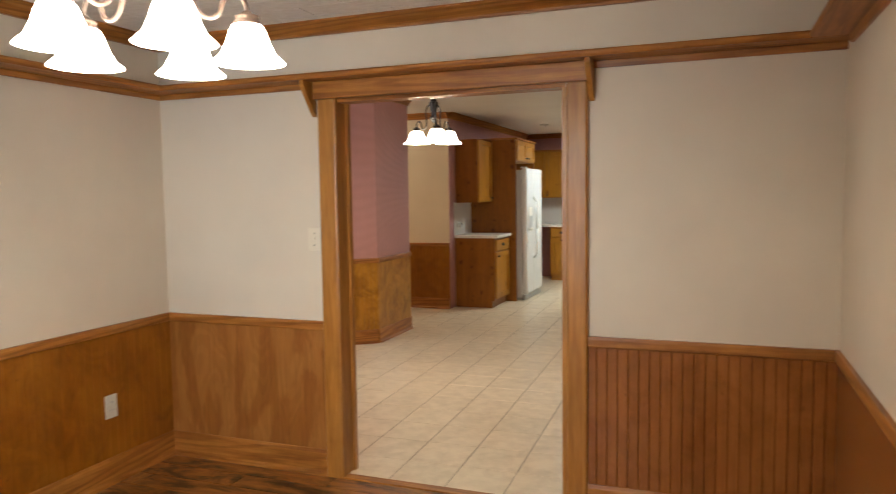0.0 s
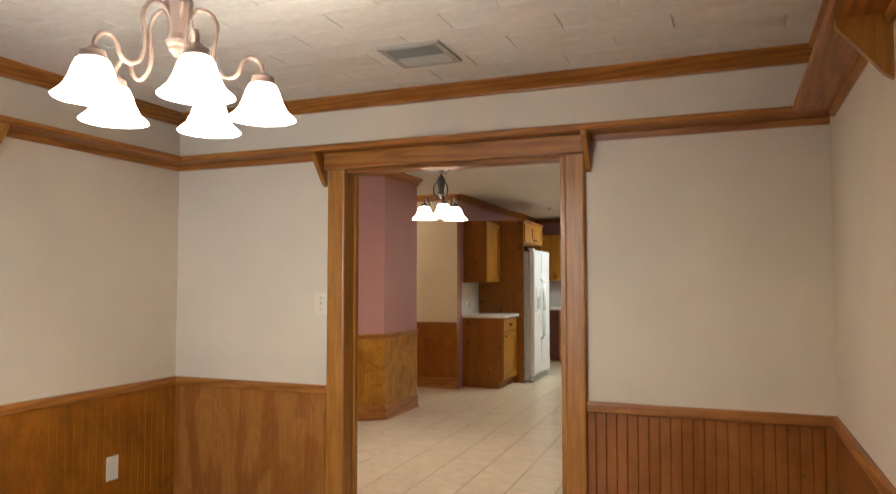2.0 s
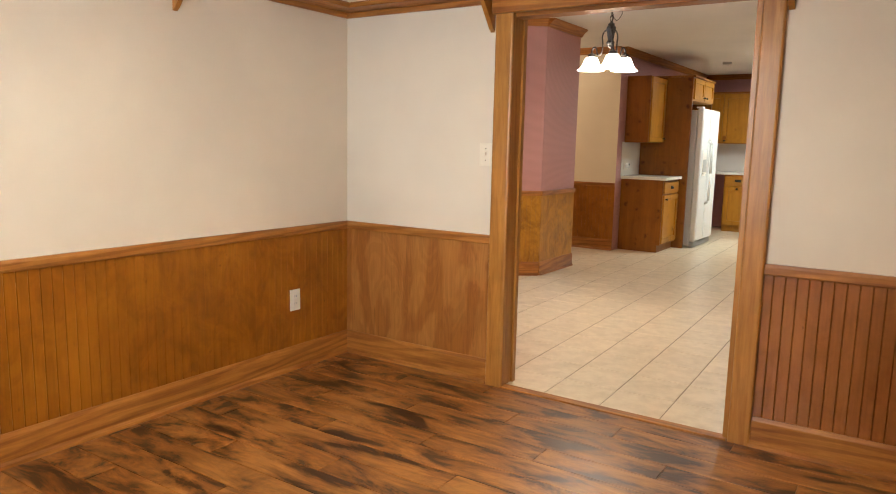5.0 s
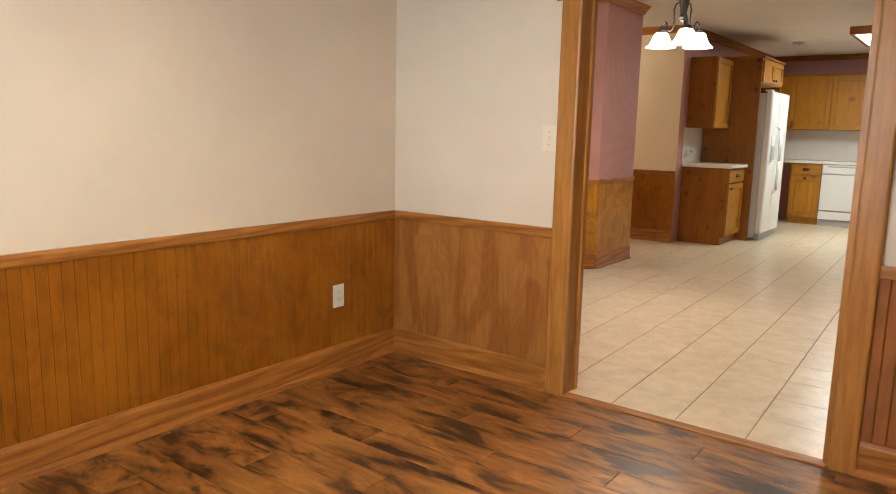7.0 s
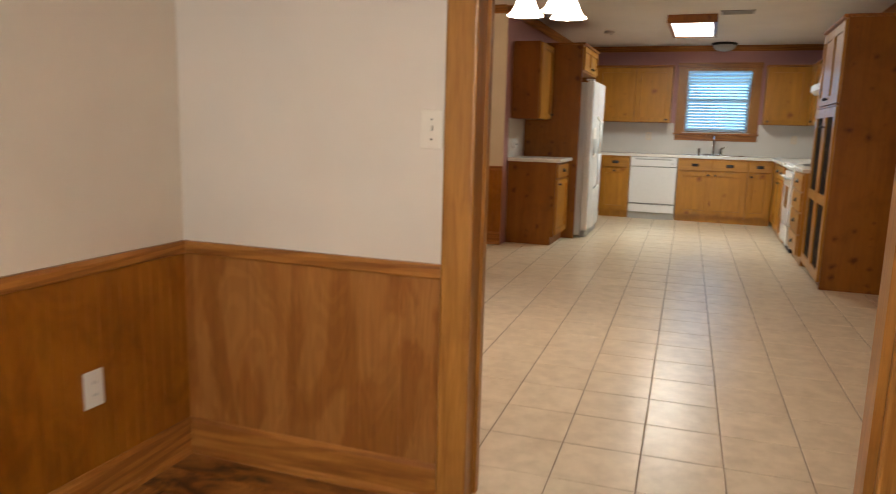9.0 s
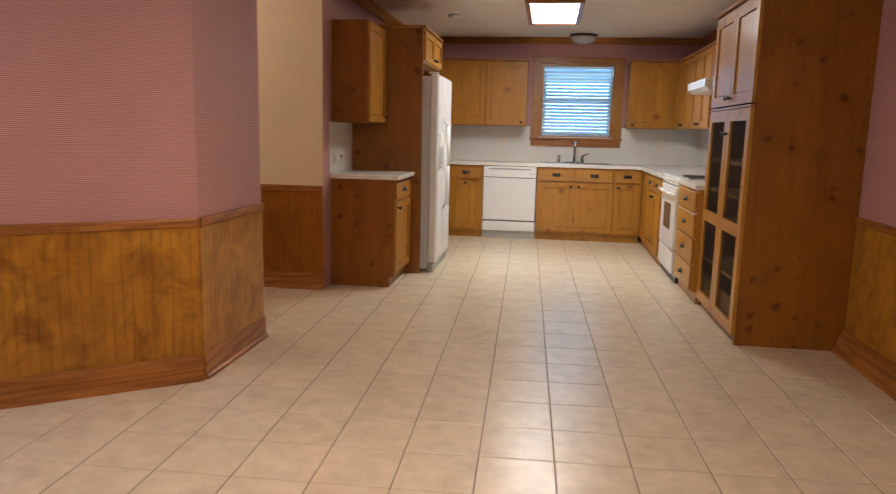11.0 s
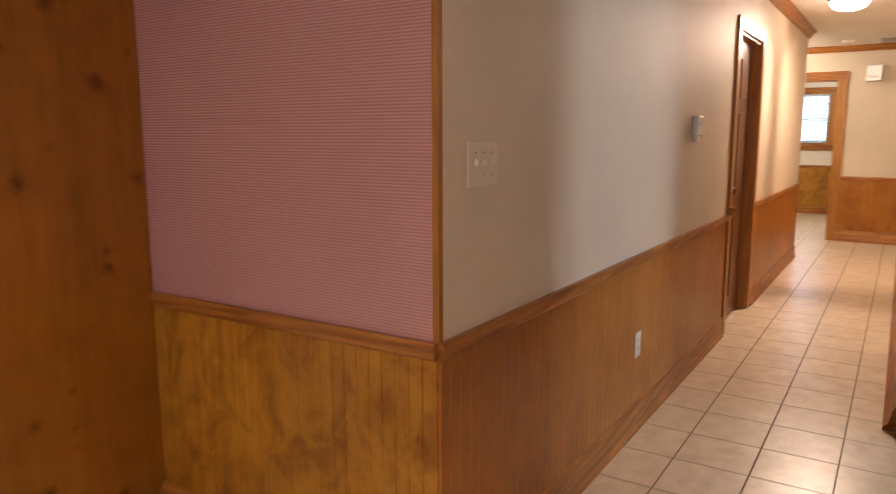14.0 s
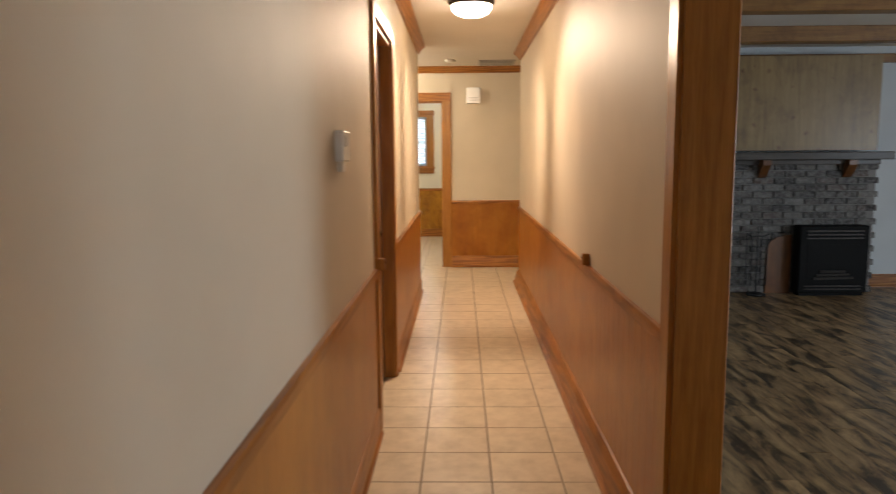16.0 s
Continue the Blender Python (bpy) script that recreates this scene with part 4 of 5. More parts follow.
d2 = part("door", boxes((0.371, 0.838, -0.075, 0.0, 0.085, 1.765), bev=0.014), M_WHITE, t)
part("handle", tube(bmesh.new(), [(0.405, -0.074, 0.55), (0.405, -0.115, 0.60), (0.405, -0.12, 0.95), (0.405, -0.115, 1.32), (0.405, -0.074, 1.38)], 0.011, 8), M_WHITE, d2, "", True)
part("grille", boxes((0.01, 0.83, -0.05, 0.004, 0.012, 0.075), bev=0.004), M_GREYP, t)
part("hinge_cover", boxes((0.01, 0.10, -0.06, 0.02, 1.766, 1.785), bev=0.004), M_WHITE, t)

# stove and hood
t = thing("stove", pose(0.385, 10.52, 0, 0, 0, -90), "white electric range with an oven window and black glass cooktop", "stove")
part("body", boxes((0.004, 0.744, 0.01, 0.69, 0.05, 0.905), bev=0.006), M_WHITE, t)
part("cooktop", boxes((0.02, 0.73, 0.09, 0.66, 0.9055, 0.914), bev=0.003), M_BLACK, t, "black glass cooktop")
cp = part("control_panel", boxes((0.004, 0.744, -0.022, 0.085, 0.845, 0.925), bev=0.012), M_WHITE, t)
for k in range(5):
    part("knob", rod(bmesh.new(), (0.10 + k * 0.135, -0.022, 0.885), (0.10 + k * 0.135, -0.045, 0.885), 0.019, 0.016, 14), M_WHITE, cp, "", True)
d = part("oven_door", boxes((0.006, 0.742, -0.028, 0.008, 0.285, 0.838), bev=0.008), M_WHITE, t)
part("oven_window", boxes((0.20, 0.55, -0.0305, -0.0285, 0.45, 0.68)), plain("smoked_oven_glass", (0.10, 0.085, 0.07), 0.12), d, "smoked brown oven glass")
part("handle", tube(bmesh.new(), [(0.06, -0.028, 0.775), (0.06, -0.065, 0.78), (0.37, -0.072, 0.78), (0.69, -0.065, 0.78), (0.69, -0.028, 0.775)], 0.012, 8), M_WHITE, d, "", True)
part("drawer", boxes((0.006, 0.742, -0.024, 0.008, 0.075, 0.275), bev=0.008), M_WHITE, t)
part("foot_rail", boxes((0.02, 0.73, 0.02, 0.65, 0.0, 0.05)), M_BLACK, t)
t = thing("range_hood", pose(0.525, 10.522, 1.66, 0, 0, -90), "white enamel range hood fixed under the short cabinet", "range hood")
bm = bmesh.new()
pts = [(0.0, 0.035), (0.0, 0.10), (0.555, 0.10), (0.555, 0.0), (0.05, 0.0)]
a = [bm.verts.new((0.004, y, z)) for y, z in pts]
b = [bm.verts.new((0.754, y, z)) for y, z in pts]
bm.faces.new(a), bm.faces.new(list(reversed(b)))
for k in range(5):
    bm.faces.new((a[k], b[k], b[(k + 1) % 5], a[(k + 1) % 5]))
part("shell", bm, M_WHITE, t)
part("switch", boxes((0.60, 0.66, -0.004, -0.0005, 0.06, 0.075)), M_GREYP, t)


# windows
def window(name, m, w, h, label, slats=True, cw=0.10, depth=0.16):
    """Origin at the lower corner of the opening, x across, y outwards through the wall."""
    t = thing(name, m, label, "window", kind="structure")
    part("casing", boxes((-cw, 0, -0.022, 0, 0, h), (w, w + cw, -0.022, 0, 0, h)), M_TRIMZ, t)
    part("casing_head", boxes((-cw - 0.01, w + cw + 0.01, -0.024, 0, h, h + cw * 0.8)), M_TRIMX, t)
    part("window_sill", boxes((-cw - 0.02, w + cw + 0.02, -0.05, 0.03, -0.028, 0.0), bev=0.004), M_TRIMX, t)
    part("apron", boxes((-cw, w + cw, -0.02, 0, -0.11, -0.0285)), M_TRIMX, t)
    part("frame", boxes((0, 0.03, 0.0, depth, 0.0, h), (w - 0.03, w, 0.0, depth, 0.0, h), (0.03, w - 0.03, 0, depth, h - 0.03, h), (0.03, w - 0.03, 0.03, depth, 0, 0.03)), M_TRIMZ, t)
    part("sash", boxes((0.03, 0.07, 0.085, 0.115, 0.03, h - 0.03), (w - 0.07, w - 0.03, 0.085, 0.115, 0.03, h - 0.03), (0.07, w - 0.07, 0.085, 0.115, h - 0.07, h - 0.03),
                              (0.07, w - 0.07, 0.085, 0.115, 0.03, 0.07), (0.07, w - 0.07, 0.08, 0.12, h / 2 - 0.02, h / 2 + 0.02)), M_WHITE, t)
    g = part("pane", boxes((0.07, w - 0.07, 0.098, 0.102, 0.07, h - 0.07)), M_GLASS, t)
    g.visible_shadow = False
    return t


def blind(m, w, h, label):
    t = thing("window_blind", m, label, "blind", "window blinds")
    part("head_rail", boxes((0.0, w, 0.0, 0.045, h - 0.05, h), bev=0.003), M_SLAT, t)
    me = mesh_of(boxes((0.004, w - 0.004, -0.024, 0.024, -0.0013, 0.0013)), "slat", M_SLAT)
    k = 0.05
    while k < h - 0.06:
        s = new("slat", me)
        s.parent = t
        s.matrix_basis = pose(0, 0.024, k, 38)
        k += 0.042
    part("bottom_rail", boxes((0.002, w - 0.002, 0.008, 0.04, 0.008, 0.03), bev=0.003), M_SLAT, t)
    for x in (0.12, w - 0.12):
        part("ladder_cord", rod(bmesh.new(), (x, -0.003, 0.02), (x, -0.003, h - 0.03), 0.0015, 0.0015, 6), M_SLAT, t)
    return t


M_GLASS, n_, l_, b_ = nodes_of("clear_window_glass")
b_.inputs["Transmission Weight"].default_value, b_.inputs["Roughness"].default_value = 1.0, 0.0
b_.inputs["IOR"].default_value = 1.45
# White slats; the blue cast of daylight is put into both colours.
M_SLAT, n_, l_, b_ = nodes_of("daylight_tinted_slat")
b_.inputs["Base Color"].default_value, b_.inputs["Roughness"].default_value = (0.74, 0.79, 0.83, 1), 0.4
t_ = n_.new("ShaderNodeBsdfTranslucent")
t_.inputs[0].default_value = (0.62, 0.80, 0.88, 1)
x_ = n_.new("ShaderNodeMixShader")
x_.inputs[0].default_value = 0.4
l_.new(b_.outputs[0], x_.inputs[1])
l_.new(t_.outputs[0], x_.inputs[2])
l_.new(x_.outputs[0], n_["Material Output"].inputs[0])
window("window_1", pose(-0.87, KY1, 1.225), 0.91, 0.905, "oak framed kitchen window over the sink")
blind(pose(-0.835, KY1 + 0.012, 1.235), 0.84, 0.885, "white slatted blind, half open, in the kitchen window")
window("window_2", pose(13.4, 7.75, 1.19, 0, 0, -90), 0.85, 0.87, "oak framed bedroom window")
blind(pose(13.412, 7.715, 1.2, 0, 0, -90), 0.78, 0.85, "white slatted blind in the bedroom window")
window("window_3", pose(0.15, DY0, 0.55, 0, 0, 180), 1.5, 1.4, "wide oak framed dining room window")
# Never in view; added as the source of the bluish sheen on the pantry.
window("window_5", pose(-4.3, 4.35, 0.85, 0, 0, 90), 1.2, 1.2, "unseen oak framed window assumed at the end of the breakfast nook")
window("window_4", pose(4.4, -0.6, 0.5, 0, 0, 180), 2.2, 1.5, "wide oak framed living room window")


# lamps
def shade(bm, at, r, h):
    prof = [(0.36 * r, h), (0.42 * r, h * 0.96), (0.50 * r, h * 0.80), (0.60 * r, h * 0.52), (0.74 * r, h * 0.24), (0.90 * r, h * 0.07), (r, 0.0), (0.97 * r, 0.003), (0.70 * r, h * 0.27), (0.46 * r, h * 0.80), (0.32 * r, h * 0.94)]
    return lathe(bm, prof, at, 28)


def arm_tube(bm, pts, r, side, seg=8):
    """A round bar along a line that lies in one upright plane, whose normal is side."""
    rows = []
    for k, p in enumerate(pts):
        d = (pts[min(k + 1, len(pts) - 1)] - pts[max(k - 1, 0)]).normalized()
        up = d.cross(side).normalized()
        rows.append([bm.verts.new(p + r * (math.cos(2 * math.pi * q / seg) * side + math.sin(2 * math.pi * q / seg) * up)) for q in range(seg)])
    for a, b in zip(rows, rows[1:]):
        for q in range(seg):
            bm.faces.new((a[q], a[(q + 1) % seg], b[(q + 1) % seg], b[q]))
    bmesh.ops.recalc_face_normals(bm, faces=bm.faces)
    return bm


def smooth_line(pts, n=4):
    """Points of a rounded line through pts (Catmull-Rom)."""
    v = [Vector(p) for p in pts]
    v = [v[0] * 2 - v[1], *v, v[-1] * 2 - v[-2]]
    out = []
    for a, b, c, d in zip(v, v[1:], v[2:], v[3:]):
        for k in range(n):
            u = k / n
            out.append(0.5 * (2 * b + (c - a) * u + (2 * a - 5 * b + 4 * c - d) * u * u + (3 * b - a - 3 * c + d) * u ** 3))
    return out + [v[-2]]


def chandelier(c, top, zb, arms, rad, sr, sh, metal, glass, label, watts, colour):
    t = thing("chandelier", pose(c[0], c[1], zb), label, "chandelier", "lit chandeliers")
    H = top - zb
    part("canopy", lathe(bmesh.new(), [(0.0, H - 0.03), (0.03, H - 0.03), (0.055, H - 0.015), (0.06, H), (0, H)], seg=24), metal, t, "", True)
    bm = bmesh.new()
    z = sh + 0.243
    k = 0
    while z < H - 0.03:
        a = 0.5 * math.pi * (k % 2)
        pts = [(0.011 * math.cos(q) * math.cos(a), 0.011 * math.cos(q) * math.sin(a), z + 0.016 + 0.021 * math.sin(q)) for q in [2 * math.pi * j / 10 for j in range(11)]]
        tube(bm, pts, 0.0026, 6)
        z += 0.033
        k += 1
    part("chain", bm, M_IRON, t, "dark iron chain")
    part("cord", tube(bmesh.new(), [(0.012 * math.sin(j * 1.9), 0.012 * math.cos(j * 1.9), sh + 0.25 + j * (H - sh - 0.27) / 9) for j in range(10)], 0.003, 6), M_IRON, t)
    b0 = sh + 0.055
    part("column", lathe(bmesh.new(), [(r, b0 + z) for r, z in [(0.0, 0.0), (0.010, 0.002), (0.014, 0.010), (0.022, 0.016), (0.022, 0.024), (0.028, 0.030), (0.030, 0.040), (0.024, 0.048), (0.021, 0.058), (0.026, 0.09), (0.035, 0.135), (0.033, 0.148), (0.018, 0.152)]], seg=8), metal, t)
    part("cap", lathe(bmesh.new(), [(r, b0 + z) for r, z in [(0.0, 0.150), (0.020, 0.150), (0.024, 0.158), (0.022, 0.168), (0.010, 0.174), (0.008, 0.188), (0.0, 0.19)]], seg=20), M_IRON, t, "dark iron cap", True)
    coil = [(0.040 + 0.034 * math.cos(q), 0.016 * math.sin(2 * q), sh + 0.285 + 0.042 * math.sin(q)) for q in [math.pi * j / 7.3 for j in range(46)]]
    part("spare_cord", tube(bmesh.new(), coil, 0.0022, 6), M_IRON, t)
    for a in arms:
        ca, sa = math.cos(radians(a)), math.sin(radians(a))
        prof = [(0.02, 0.150), (0.045, 0.180), (0.075, 0.172), (0.092, 0.142), (0.088, 0.105), (0.085, 0.06), (0.098, 0.025), (0.122, 0.012), (0.143, 0.024), (0.152, 0.05), (0.168, 0.068), (0.188, 0.066), (0.202, 0.048), (0.205, 0.022)]
        pts = [(r * rad / 0.205 * ca, r * rad / 0.205 * sa, sh + z) for r, z in prof]
        arm = part("arm", arm_tube(bmesh.new(), smooth_line(pts), 0.0055, Vector((-sa, ca, 0))), metal, t, "", True)
        at = (rad * ca, rad * sa, 0)
        part("socket", lathe(bmesh.new(), [(0.0, sh + 0.032), (0.010, sh + 0.031), (0.017, sh + 0.024), (0.027, sh + 0.020), (0.029, sh + 0.015), (0.026, sh + 0.012), (0.031, sh + 0.007), (0.032, sh + 0.002), (0.029, sh - 0.004), (0.0, sh - 0.004)], at, 18), metal, arm, "", True)
        part("shade", shade(bmesh.new(), at, sr, sh), glass, arm, "lit white bell shaped glass shade", True)
        lamp("bulb_light", (c[0] + at[0], c[1] + at[1], zb + 0.01), watts, colour, 0.03)
    return t


chandelier((-0.56, 1.85), DZ, 1.738, (-36, 36, 108, 180, 252), 0.205, 0.084, 0.088, M_CHAND, M_SHADE, "bronze five arm chandelier with lit white bell shades", W_DIN, WARM)
chandelier((KCX, KCY), KZ, KCZ, (180, -60, 60), 0.135, 0.095, 0.09, M_IRON, M_SHADEK, "dark three arm chandelier with lit alabaster shades", W_KCH, SOFT)

t = thing("ceiling_light", pose(-0.745, 10.35, KZ), "lit fluorescent ceiling light in a brown wooden frame", "ceiling light")
part("frame", boxes((-0.25, 0.25, -0.64, -0.60, -0.085, -0.001), (-0.25, 0.25, 0.60, 0.64, -0.085, -0.001), (-0.25, -0.21, -0.60, 0.60, -0.085, -0.001), (0.21, 0.25, -0.60, 0.60, -0.085, -0.001)), M_PINED, t)
part("diffuser", boxes((-0.2095, 0.2095, -0.5995, 0.5995, -0.075, -0.06)), M_FLUO, t, "lit white diffuser")
part("housing", boxes((-0.2095, 0.2095, -0.5995, 0.5995, -0.02, -0.001)), M_WHITE, t)


def dome(at, r, label, glass, metal):
    t = thing("ceiling_lamp", pose(*at), label, "ceiling lamp")
    part("base", lathe(bmesh.new(), [(0, -0.001), (r * 1.02, -0.001), (r * 1.04, -0.018), (r * 0.98, -0.03), (0, -0.03)], seg=36), metal, t, "", True)
    part("glass_bowl", lathe(bmesh.new(), [(r * 0.93, -0.03), (r * 0.9, -0.055), (r * 0.76, -0.083), (r * 0.5, -0.102), (r * 0.2, -0.110), (0.001, -0.112)], seg=36), glass, t, "", True)
    return t


dome((6.33, 6.265, KZ), 0.155, "lit flush dome lamp with a dark ring on the hall ceiling", M_DOMEON, M_IRON)
# Dome added out of view as the fixture of the passage fill.
dome((-3.7, 8.15, KZ), 0.16, "lit flush dome lamp added out of view on the side passage ceiling", M_DOMEON, M_IRON)
dome((-0.39, 12.33, KZ), 0.16, "unlit flush dome lamp above the sink", M_DOMEOFF, M_IRON)


# plates, vents, sensors
def plate(m, label, toggles=0, outlet=False, w=0.075, h=0.118, skin=None):
    skin = skin or M_PLATE
    t = thing("switch_plate" if toggles else "wall_outlet" if outlet else "blank_plate", m, label, "switch" if toggles else "outlet")
    part("plate", boxes((-w / 2, w / 2, -0.006, -0.0005, -h / 2, h / 2), bev=0.002), skin, t)
    for k in range(toggles):
        x = (k - (toggles - 1) / 2) * 0.046
        bm = bmesh.new()
        box(bm, x - 0.005, x + 0.005, -0.018, -0.0062, -0.004, 0.012, 0.001)
        part("toggle", bm, skin, t)
        part("screw", rod(bmesh.new(), (x, -0.0075, 0.03), (x, -0.0062, 0.03), 0.003), M_STEEL, t)
        part("screw", rod(bmesh.new(), (x, -0.0075, -0.03), (x, -0.0062, -0.03), 0.003), M_STEEL, t)
    if outlet:
        for z in (-0.02, 0.02):
            s = part("socket_face", boxes((-0.016, 0.016, -0.0075, -0.0062, z - 0.013, z + 0.013), bev=0.0005), M_PLATE, t)
            part("slot", boxes((-0.008, -0.005, -0.0085, -0.0076, z - 0.003, z + 0.007), (0.005, 0.008, -0.0085, -0.0076, z - 0.003, z + 0.007)), M_GREYP, s)
    return t


plate(pose(DX0 + 0.0085, 3.229, 0.392, 0, 0, 90), "ivory wall outlet set in the dining room beadboard", outlet=True)
plate(pose(-1.262, DY1, 1.213, 0, 0, 0), "almond single light switch beside the cased opening", 1, skin=M_ALMOND)
plate(pose(1.31, HY1, 1.278), "almond triple light switch by the hall corner", 3, w=0.165, h=0.122, skin=M_ALMOND)
plate(pose(2.728, HY1 - 0.0085, 0.41), "ivory wall outlet set in the hall beadboard", outlet=True)
plate(pose(-1.33, 12.641, 1.16), "almond wall outlet in the kitchen backsplash", outlet=True, skin=M_ALMOND)
plate(pose(0.62, 12.641, 1.16), "almond wall outlet in the kitchen backsplash", outlet=True, skin=M_ALMOND)
t = plate(pose(-2.472, 9.13, 1.04, 0, 0, 90), "white wall outlet with a plug in device over the small counter", outlet=True, w=0.12)
part("plug_in_device", boxes((-0.03, 0.03, -0.05, -0.009, -0.03, 0.03), bev=0.006), M_WHITE, t)
part("device_knob", rod(bmesh.new(), (0.0, -0.058, 0.012), (0.0, -0.0505, 0.012), 0.011), M_BLACK, t)

t = thing("thermostat", pose(3.63, HY1, 1.40), "white wall thermostat in the hall", "thermostat")
part("housing", boxes((-0.07, 0.07, -0.032, -0.0005, -0.05, 0.055), bev=0.006), M_WHITE, t)
part("display", boxes((-0.035, 0.045, -0.034, -0.0322, 0.0, 0.035)), M_GREYP, t)
part("cover_lip", boxes((-0.03, 0.03, -0.02, -0.0005, -0.085, -0.052), bev=0.003), M_PLATE, t)
t = thing("door_chime", pose(HX1, 6.19, 2.095, 0, 0, -90), "white door chime box high on the hall end wall", "door chime")
part("cover", boxes((-0.085, 0.085, -0.055, -0.0005, -0.095, 0.095), bev=0.008), M_WHITE, t)
part("grille_line", boxes((-0.06, 0.06, -0.057, -0.0552, -0.06, -0.055), (-0.06, 0.06, -0.057, -0.0552, -0.045, -0.04), (-0.06, 0.06, -0.057, -0.0552, -0.03, -0.025)), M_GREYP, t)


def vent(m, w, d, label, n=9):
    t = thing("ceiling_vent", m, label, "vent")
    part("frame", boxes((-w / 2, w / 2, -d / 2, -d / 2 + 0.025, -0.012, -0.001), (-w / 2, w / 2, d / 2 - 0.025, d / 2, -0.012, -0.001), (-w / 2, -w / 2 + 0.025, -d / 2 + 0.025, d / 2 - 0.025, -0.012, -0.001),
                        (w / 2 - 0.025, w / 2, -d / 2 + 0.025, d / 2 - 0.025, -0.012, -0.001)), M_VENT, t)
    # Black sheet behind the louvers stands for the shade in the slots.
    part("backing", boxes((-w / 2 + 0.025, w / 2 - 0.025, -d / 2 + 0.025, d / 2 - 0.025, -0.004, -0.001)), M_BLACK, t)
    me = mesh_of(boxes((-w / 2 + 0.026, w / 2 - 0.026, -0.008, 0.008, -0.001, 0.001)), "louver", M_VENT)
    for k in range(n):
        s = new("louver", me)
        s.parent = t
        s.matrix_basis = pose(0, -d / 2 + 0.025 + (k + 0.5) * (d - 0.05) / n, -0.009, 42 if k < n / 2 else -42)
    return t


vent(pose(-0.475, 3.145, DZ), 0.27, 0.27, "ivory metal air vent in the plank ceiling")
vent(pose(-0.31, 9.63, KZ), 0.32, 0.22, "ivory metal air vent in the kitchen ceiling")
vent(pose(9.58, 5.93, KZ, 0, 0, 90), 0.42, 0.42, "ivory metal return air vent in the hall ceiling", 14)


def detector(m, label):
    t = thing("smoke_detector", m, label, "smoke detector", "smoke detectors")
    part("housing", lathe(bmesh.new(), [(0, -0.001), (0.06, -0.001), (0.062, -0.018), (0.05, -0.032), (0.02, -0.036), (0, -0.036)], seg=24), M_PLATE, t, "", True)
    part("test_button", rod(bmesh.new(), (0.02, 0, -0.039), (0.02, 0, -0.0345), 0.008), M_GREYP, t)


detector(pose(-1.75, 10.9, KZ), "round ivory smoke detector on the kitchen ceiling")
detector(pose(9.35, 6.46, KZ), "round ivory smoke detector on the hall ceiling")


def gate_catch(m):
    t = thing("gate_catch", m, "small wooden gate catch fixed on the chair rail", "catch", "gate catches")
    part("block", boxes((-0.02, 0.02, -0.035, -0.0005, -0.02, 0.035), bev=0.003), M_TRIMZ, t)
    part("screw", rod(bmesh.new(), (0, -0.039, 0.015), (0, -0.0355, 0.015), 0.005), M_IRON, t)


gate_catch(pose(4.683, HY0 + 0.002, 0.85, 0, 0, 180))
gate_catch(pose(4.54, HY1 - 0.021, 0.85))

# hall door
t = thing("door_1", pose(4.678, HY1 + 0.06, 0.008), "closed dark stained panel door in the hall wall", "door", kind="structure")
part("slab", boxes((0.002, 0.802, 0.0, 0.036, 0, 2.0), bev=0.002), M_DOORW, t)
for x0, x1 in ((0.11, 0.37), (0.43, 0.69)):
    for z0, z1 in ((0.15, 0.75), (0.9, 1.5), (1.6, 1.88)):
        part("panel", boxes((x0, x1, -0.006, -0.0002, z0, z1), bev=0.004), M_DOORW, t)
bm = rod(bmesh.new(), (0.065, 0, 0.97), (0.065, -0.04, 0.97), 0.009)
bmesh.ops.create_uvsphere(bm, u_segments=14, v_segments=10, radius=0.026, matrix=Matrix.Translation((0.065, -0.055, 0.97)))
part("door_knob", bm, M_IRON, t, "dark bronze round door knob", True)

# ---- living room beyond the opening ----
BX = 8.20
t = thing("fireplace", pose(BX, 3.70, 0, 0, 0, -90), "whitewashed grey brick fireplace with a pale pine panel above the mantel", "fireplace")
FW = 1.40
part("core", boxes((0.002, FW - 0.002, 0.02, 0.29, 0, 1.31)), paint("pale_mortar", (0.26, 0.25, 0.24), 0.9, 80, 0.4, 0.15), t)
part("over_mantel", boxes((0.0, FW, 0.03, 0.29, 1.40, 2.30)), M_LIVPAN, t, "pale knotty pine over mantel panel")
me = mesh_of(boxes((-0.096, 0.096, 0.0, 0.03, -0.029, 0.029), bev=0.004), "brick", brick_mat())
for row in range(19):
    z = 0.036 + row * 0.067
    off = 0.1 if row % 2 else 0.0
    for col in range(8):
        x = 0.10 + col * 0.203 - off
        if 0.09 < x < FW - 0.08:
            s = new("brick", me)
            s.parent = t
            s.location = (x, -0.008 + 0.005 * random.random(), z)
me_h = mesh_of(boxes((-0.045, 0.045, 0.0, 0.03, -0.029, 0.029), bev=0.004), "brick", me.materials[0])
for row in range(19):
    s = new("brick", me_h)
    s.parent = t
    s.location = (0.05 if row % 2 else FW - 0.05, -0.006, 0.036 + row * 0.067)
t = thing("mantel_shelf", pose(BX, 3.70, 1.31, 0, 0, -90), "thick dark grey mantel shelf on wooden corbels across the brick", "mantel")
part("slab", boxes((-0.07, FW + 0.07, -0.16, 0.26, 0.0, 0.075), bev=0.008), M_MANTEL, t)
part("bed_moulding", boxes((0.0, FW, -0.05, -0.012, -0.045, -0.0005), bev=0.004), M_MANTEL, t)
